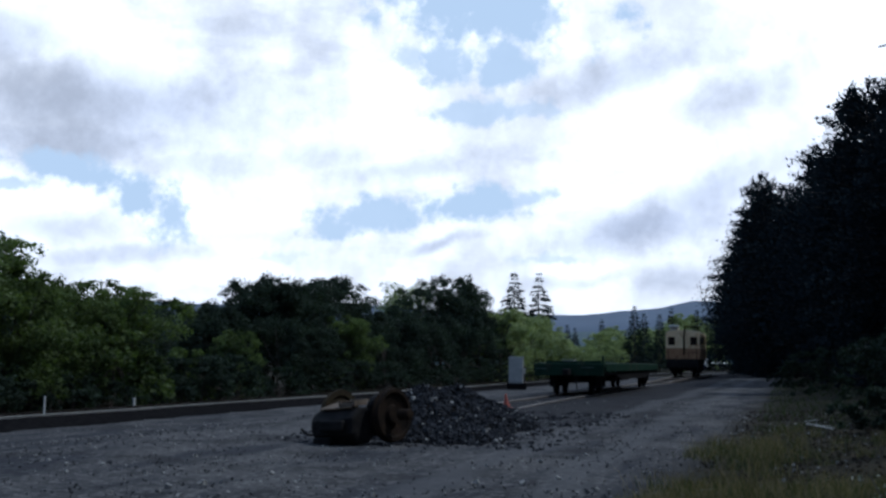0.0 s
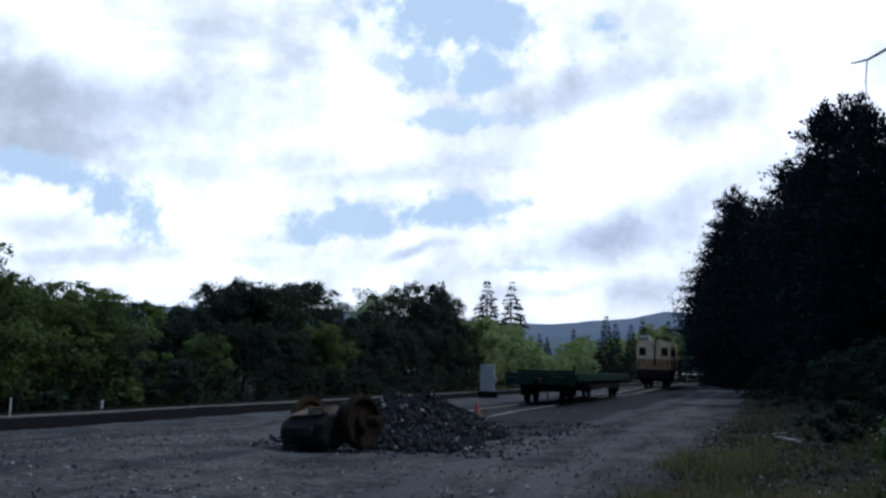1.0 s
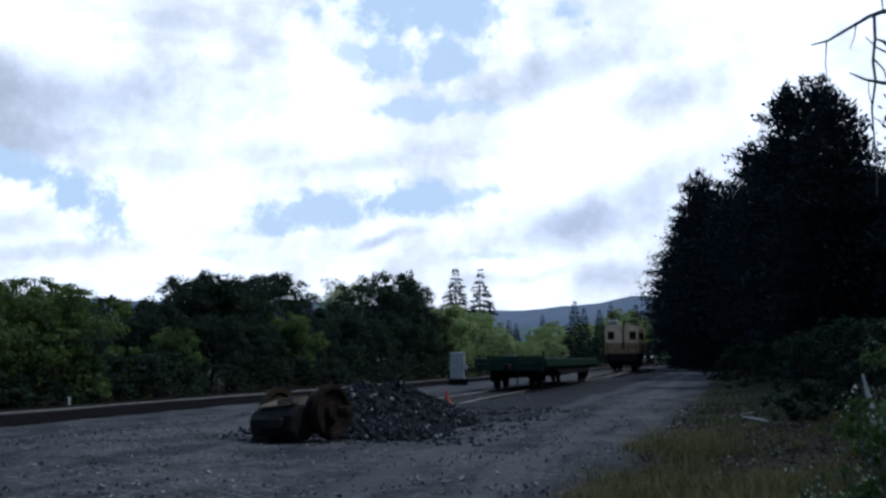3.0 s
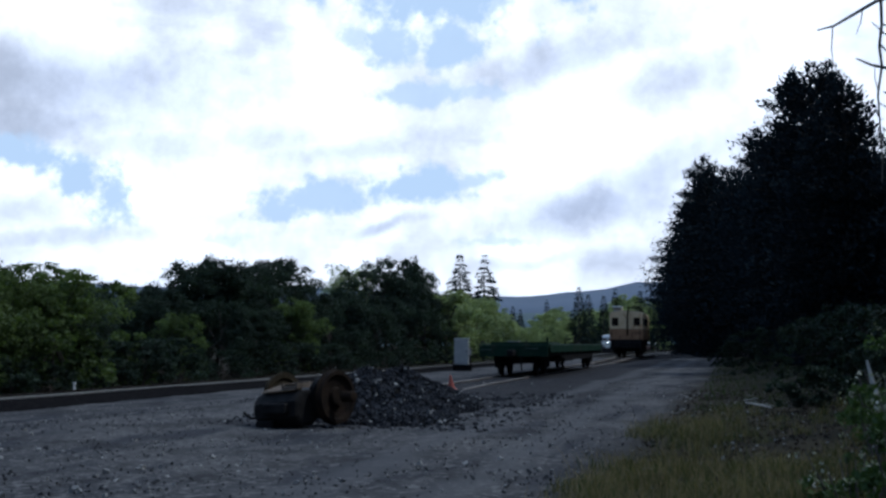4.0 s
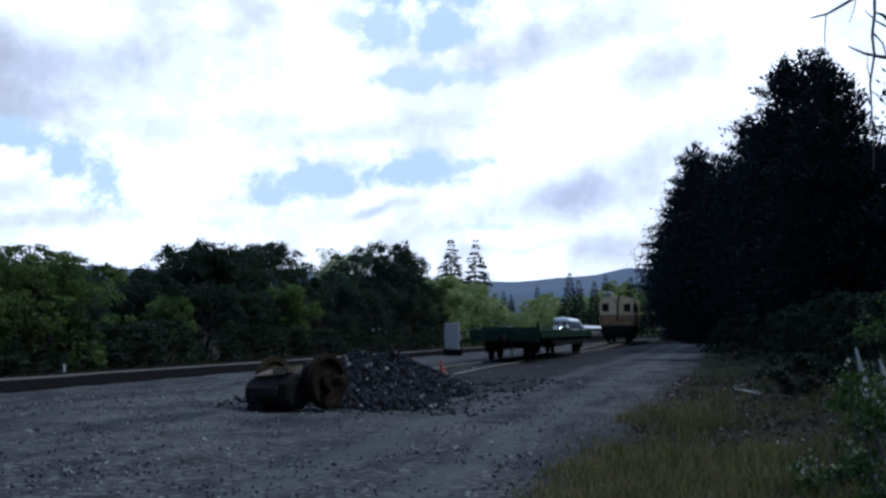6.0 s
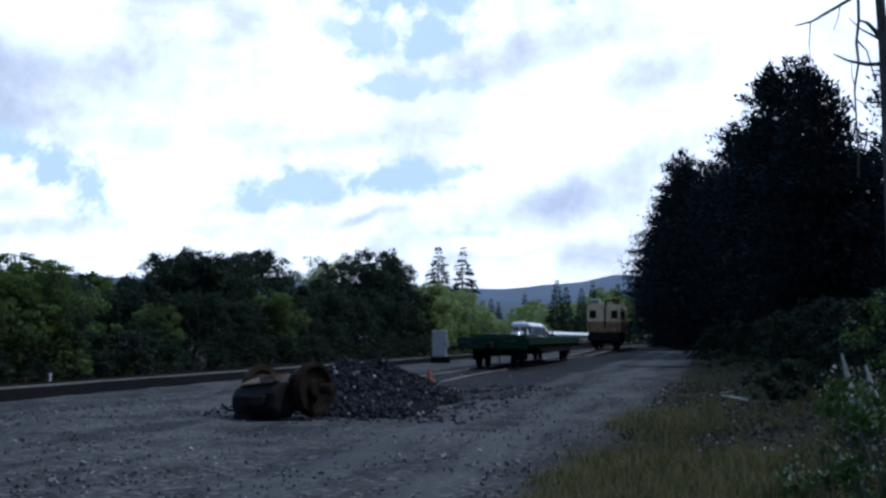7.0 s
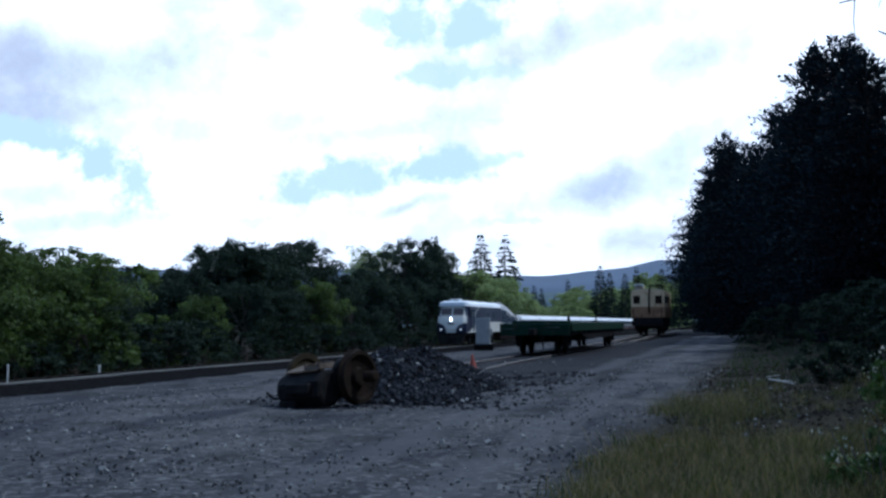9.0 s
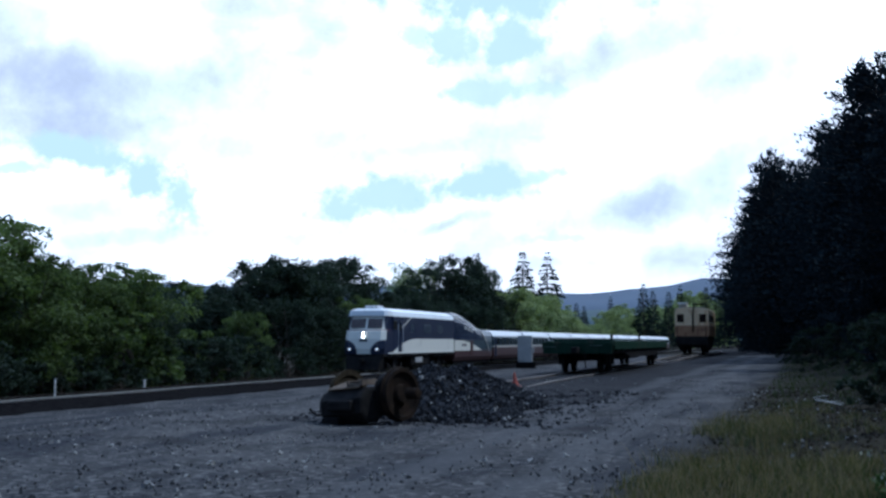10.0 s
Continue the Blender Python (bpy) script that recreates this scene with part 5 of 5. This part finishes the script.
def make_verge():
    rnd = random.Random(17)

    def near(r):
        while True:
            y = 6.5 + 8.5 * r.random() ** 1.3
            x = r.uniform(-2.6, 4.5 + 0.1 * y)
            edge = -1.7 + 0.9 * noise.noise((y * 0.35, x * 0.3, 2)) + 0.012 * y
            if x > edge and (x > edge + 0.8 or r.random() < 0.55) and noise.noise((x * 0.5, y * 0.5, 9)) > r.uniform(-0.2, 0.25):
                return x, y

    def dry(r):
        while True:
            x, y = near(r)
            if noise.noise((x * 0.45, y * 0.45, 21)) + 0.25 - 0.16 * x > r.uniform(-0.4, 0.5):
                return x, y

    def far(r):
        y = 26 + 60 * r.random() ** 1.3
        return r.uniform(-0.9 + 0.006 * y, 5 + 0.08 * y), y

    v, f = blades(rnd, 11000, dry, 0.05, 0.22, 0.0045)
    tagged(sheet("dry_grass", v, f, GRASS_DRY), "dry yellow grass on the verge", "grass", kind="stuff")
    v, f = blades(rnd, 14000, near, 0.04, 0.20, 0.005)
    tagged(sheet("green_grass", v, f, GRASS_GREEN), "green grass on the verge", "grass", kind="stuff")
    # tussocks: tall wisps standing in tufts along the edge of the gravel
    tufts = []
    for _ in range(260):
        y = 7.0 + 7.5 * rnd.random() ** 1.1
        x = -1.9 + 0.03 * y + 4.2 * rnd.random() ** 1.2
        tufts.append((x, y, rnd.uniform(0.10, 0.32)))
    # a grassy hump farther along the gravel, and stray tufts on the bare soil
    for _ in range(46):
        tufts.append((rnd.gauss(-0.55, 0.45), rnd.gauss(19.5, 1.6), rnd.uniform(0.08, 0.25)))
    for _ in range(40):
        tufts.append((rnd.uniform(-0.6, 3.5), rnd.uniform(14, 26), rnd.uniform(0.06, 0.18)))

    def tuft(r):
        x, y, q = r.choice(tufts)
        return x + r.gauss(0, q), y + r.gauss(0, q)

    v, f = blades(rnd, 13000, tuft, 0.12, 0.42, 0.0035)
    tagged(sheet("tall_dry_grass", v, f, GRASS_DRY), "tall dry wispy grass in tufts on the verge", "grass", kind="stuff")
    v, f = blades(rnd, 15000, tuft, 0.08, 0.30, 0.0045)
    tagged(sheet("grass_tufts", v, f, GRASS_GREEN), "green tufts of grass on the verge", "grass", kind="stuff")
    # chips of wood and stone on the bare soil
    for name, count, mat, label in (("soil_litter", 2600, WOOD_TIE, "dark bits of wood and clods on bare soil"), ("pale_litter", 200, PALE_STONE, "pale chips on the bare soil of the verge")):
        vv, ff = [], []
        for _ in range(count):
            y = 11 + 24 * rnd.random()
            x = -1.7 + 0.02 * y + rnd.uniform(0, 4.5)
            b = len(vv)
            vv += rock(rnd, Vector((x, y, height(x, y) + 0.01)), rnd.uniform(0.012, 0.045))
            ff += [tuple(b + q for q in c) for c in CUBE]
        tagged(sheet(name, vv, ff, mat), label, "litter", kind="stuff")
    v, f = blades(rnd, 7000, far, 0.06, 0.22, 0.012)
    tagged(sheet("rough_grass", v, f, GRASS_GREEN), "rough dark grass under the trees", "grass", kind="stuff")
    # brambles and weeds
    for b, d, s, hgt in ((9.4, 11.5, 0.55, 1.25), (11.2, 10.0, 0.7, 1.5), (8.0, 13.5, 0.5, 0.8), (11.5, 13.5, 1.0, 2.2), (9.9, 17.0, 0.9, 1.7), (8.4, 9.6, 0.45, 0.55), (7.4, 18.5, 0.6, 0.8), (6.2, 10.6, 0.4, 0.35)):
        px, py = bearing(b, None, d)
        r = random.Random(int(b * 10))
        t = thing("bramble_bush", "tangled green bramble with pale seed heads", "bush", pose(px, py, height(px, py), 0, 0, b * 37), group="brambles on the verge")
        cs = [(r.uniform(-s, s), r.uniform(-s, s), hgt * r.uniform(0.1, 0.8), 0.32 * r.uniform(0.7, 1.3) * s) for _ in range(15)]
        bm = bmesh.new()
        for c in cs:
            rod(bm, (c[0] * 0.3, c[1] * 0.3, -0.1), (c[0], c[1], c[2] + 0.3), 0.012, 0.005, 4)
        part("stem_tangle", bm, GREY_BARK, t)["kind"] = "stuff"
        lv, lf = leaf_cloud(r, cs, 700 / max(s, 0.7), 0.075, 0.9, 0.3)
        sheet("foliage", lv, lf, BRAMBLE, t)["kind"] = "stuff"
        fv, ff = leaf_cloud(r, [(c[0], c[1], c[2] + 0.22, 0.16) for c in cs[:11]], 170, 0.045, 0.8, 0.2)
        sheet("seed_tuft", fv, ff, FLOWER, t, "pale seed heads")["kind"] = "stuff"
    for b, d, s in ((4.0, 25, 0.74), (4.8, 26.5, 0.66), (5.6, 31, 0.7), (7.9, 24, 1.0), (-0.2, 70, 0.7), (0.9, 52, 0.6)):
        px, py = bearing(b, None, d)
        t = broadleaf("verge_bush", int(b * 10) + 300, s * 1.3, s * 1.1, LEAF_DARK, "low dark green bush under the trees", 20, 4200, 0.07, 0.02, "bush")
        t.matrix_basis = pose(px, py, height(px, py), 0, 0, b * 50)
    # fallen bleached branches
    for b, d, L, turn in ((1.6, 26.2, 0.62, 55), (1.9, 25.7, 0.52, 48), (1.3, 28.5, 0.35, 100), (-3.9, 14.0, 0.2, 80)):
        px, py = bearing(b, None, d)
        t = thing("fallen_branch", "bleached dead branch lying in the verge", "branch", pose(px, py, height(px, py) + 0.06, 0, 13 if L > 0.5 else 0, turn - 90))
        bm, k = bmesh.new(), min(L, 1.0)
        rod(bm, (-L / 2, 0, 0), (0, 0.05 * k, 0.06 * k), 0.030 * k, 0.026 * k), rod(bm, (0, 0.05 * k, 0.06 * k), (L / 2, -0.02 * k, 0.12 * k), 0.026 * k, 0.014 * k)
        rod(bm, (0, 0.05 * k, 0.06 * k), (L * 0.35, 0.22 * k, 0.16 * k), 0.02 * k, 0.01 * k), rod(bm, (-L * 0.2, 0.02 * k, 0.03 * k), (L * 0.1, -0.2 * k, 0.12 * k), 0.018 * k, 0.008 * k)
        part("wood", bm, BLEACHED, t)


def make_dead_stems():
    for b, d, h in ((7.1, 16, 1.25), (8.2, 15.5, 1.1)):
        px, py = bearing(b, None, d)
        t = thing("dead_sapling", "bleached broken sapling standing in the brambles", "tree", pose(px, py, height(px, py)), group="dead saplings in the verge")
        bm = bmesh.new()
        rod(bm, (0, 0, -0.1), (0.05, 0, h * 0.6), 0.03, 0.025), rod(bm, (0.05, 0, h * 0.6), (-0.06, 0.02, h), 0.045, 0.015)
        part("wood", bm, BLEACHED, t)


make_dead_stems()


def twig(bm, pts, r0, r1):
    for i, (a, b) in enumerate(zip(pts, pts[1:])):
        n = len(pts) - 1
        rod(bm, a, b, r0 + (r1 - r0) * i / n, r0 + (r1 - r0) * (i + 1) / n, 7)
    return bm


def make_snag():
    """Dead tree whose bare drooping branches hang into the sky above the verge."""
    D = 20.0
    px, py = bearing(9.3, None, D)
    t = thing("dead_tree", "dead leafless tree with bare drooping branches", "tree", pose(px, py, 0.27, 0, 0, -9.3))
    bm = bmesh.new()
    twig(bm, [(0.12, 0, -0.3), (0.05, 0, 2.5), (0.02, 0, 4.6), (-0.02, 0, 6.4), (-0.10, 0, 8.0), (-0.15, 0, 9.5)], 0.17, 0.05)
    part("trunk", bm, GREY_BARK, t)

    # branches as drawn sideways from the trunk: across (metres) and height
    def limb(pts, r0, r1, depth=0.2):
        b = bmesh.new()
        twig(b, [(x, -depth * abs(x), z) for x, z in pts], r0, r1)
        return part("branch", b, GREY_BARK, t)

    a = limb([(0.0, 7.45), (-0.25, 7.50), (-0.50, 7.42), (-0.85, 7.22), (-1.20, 7.02), (-1.48, 6.96)], 0.05, 0.014)
    part("twig", twig(bmesh.new(), [(-1.22, -0.24, 7.0), (-1.25, -0.25, 6.6), (-1.23, -0.25, 6.35), (-1.15, -0.24, 6.15)], 0.012, 0.006), GREY_BARK, a)
    part("twig", twig(bmesh.new(), [(-0.72, -0.15, 7.28), (-0.76, -0.15, 7.05), (-0.84, -0.15, 6.85)], 0.012, 0.005), GREY_BARK, a)
    c = limb([(-0.42, 7.42), (-0.42, 7.0), (-0.47, 6.6), (-0.44, 6.25), (-0.48, 6.0), (-0.52, 5.75), (-0.50, 5.2), (-0.48, 4.6), (-0.5, 4.2)], 0.03, 0.012)
    part("twig", twig(bmesh.new(), [(-0.46, -0.09, 6.65), (-0.3, -0.06, 6.45), (-0.22, -0.05, 6.1), (-0.1, -0.02, 5.75)], 0.018, 0.008), GREY_BARK, c)
    part("twig", twig(bmesh.new(), [(-0.5, -0.1, 5.75), (-0.56, -0.1, 6.05), (-0.55, -0.1, 6.3)], 0.012, 0.006), GREY_BARK, c)
    part("twig", twig(bmesh.new(), [(-0.5, -0.1, 5.6), (-0.36, -0.08, 5.5), (-0.25, -0.05, 5.3), (-0.2, -0.05, 5.0)], 0.010, 0.004), GREY_BARK, c)
    limb([(0.0, 6.20), (-0.3, 6.20), (-0.6, 6.28), (-0.86, 6.42)], 0.045, 0.012)
    limb([(0.0, 6.6), (-0.12, 6.75), (-0.28, 6.95), (-0.40, 7.0)], 0.06, 0.016)
    limb([(0.0, 6.6), (-0.2, 6.72), (-0.4, 6.85), (-0.58, 7.05)], 0.03, 0.008)
    limb([(-0.1, 8.2), (-0.3, 8.0), (-0.28, 7.6), (-0.26, 7.45)], 0.02, 0.01)
    limb([(0.0, 5.4), (-0.12, 5.5), (-0.16, 5.45)], 0.03, 0.01)
    limb([(0.0, 7.0), (0.4, 7.2), (0.9, 7.1), (1.3, 6.8)], 0.05, 0.012)
    limb([(0.0, 5.8), (0.5, 5.9), (1.0, 5.6)], 0.05, 0.012)
    limb([(0.0, 8.2), (0.3, 8.5), (0.7, 8.4)], 0.03, 0.01)


make_verge()
make_snag()


# ---------- what moves ----------
def motions():
    """The train runs towards the camera at a steady 34.8 m/s on the main line."""
    times = [0.25 * i for i in range(41)]
    nose = lambda s: 70.9 + 34.77 * (10.0 - s)
    walk(LOCO, [(s, pose(RAIL_X, nose(s), RAIL_Z)) for s in times])
    walk(FIN, [(s, pose(RAIL_X, nose(s) + 16.8, RAIL_Z)) for s in times])
    for k, c in enumerate(COACHES):
        walk(c, [(s, pose(RAIL_X, nose(s) + 29.4 + 13.14 * k, RAIL_Z)) for s in times])


motions()
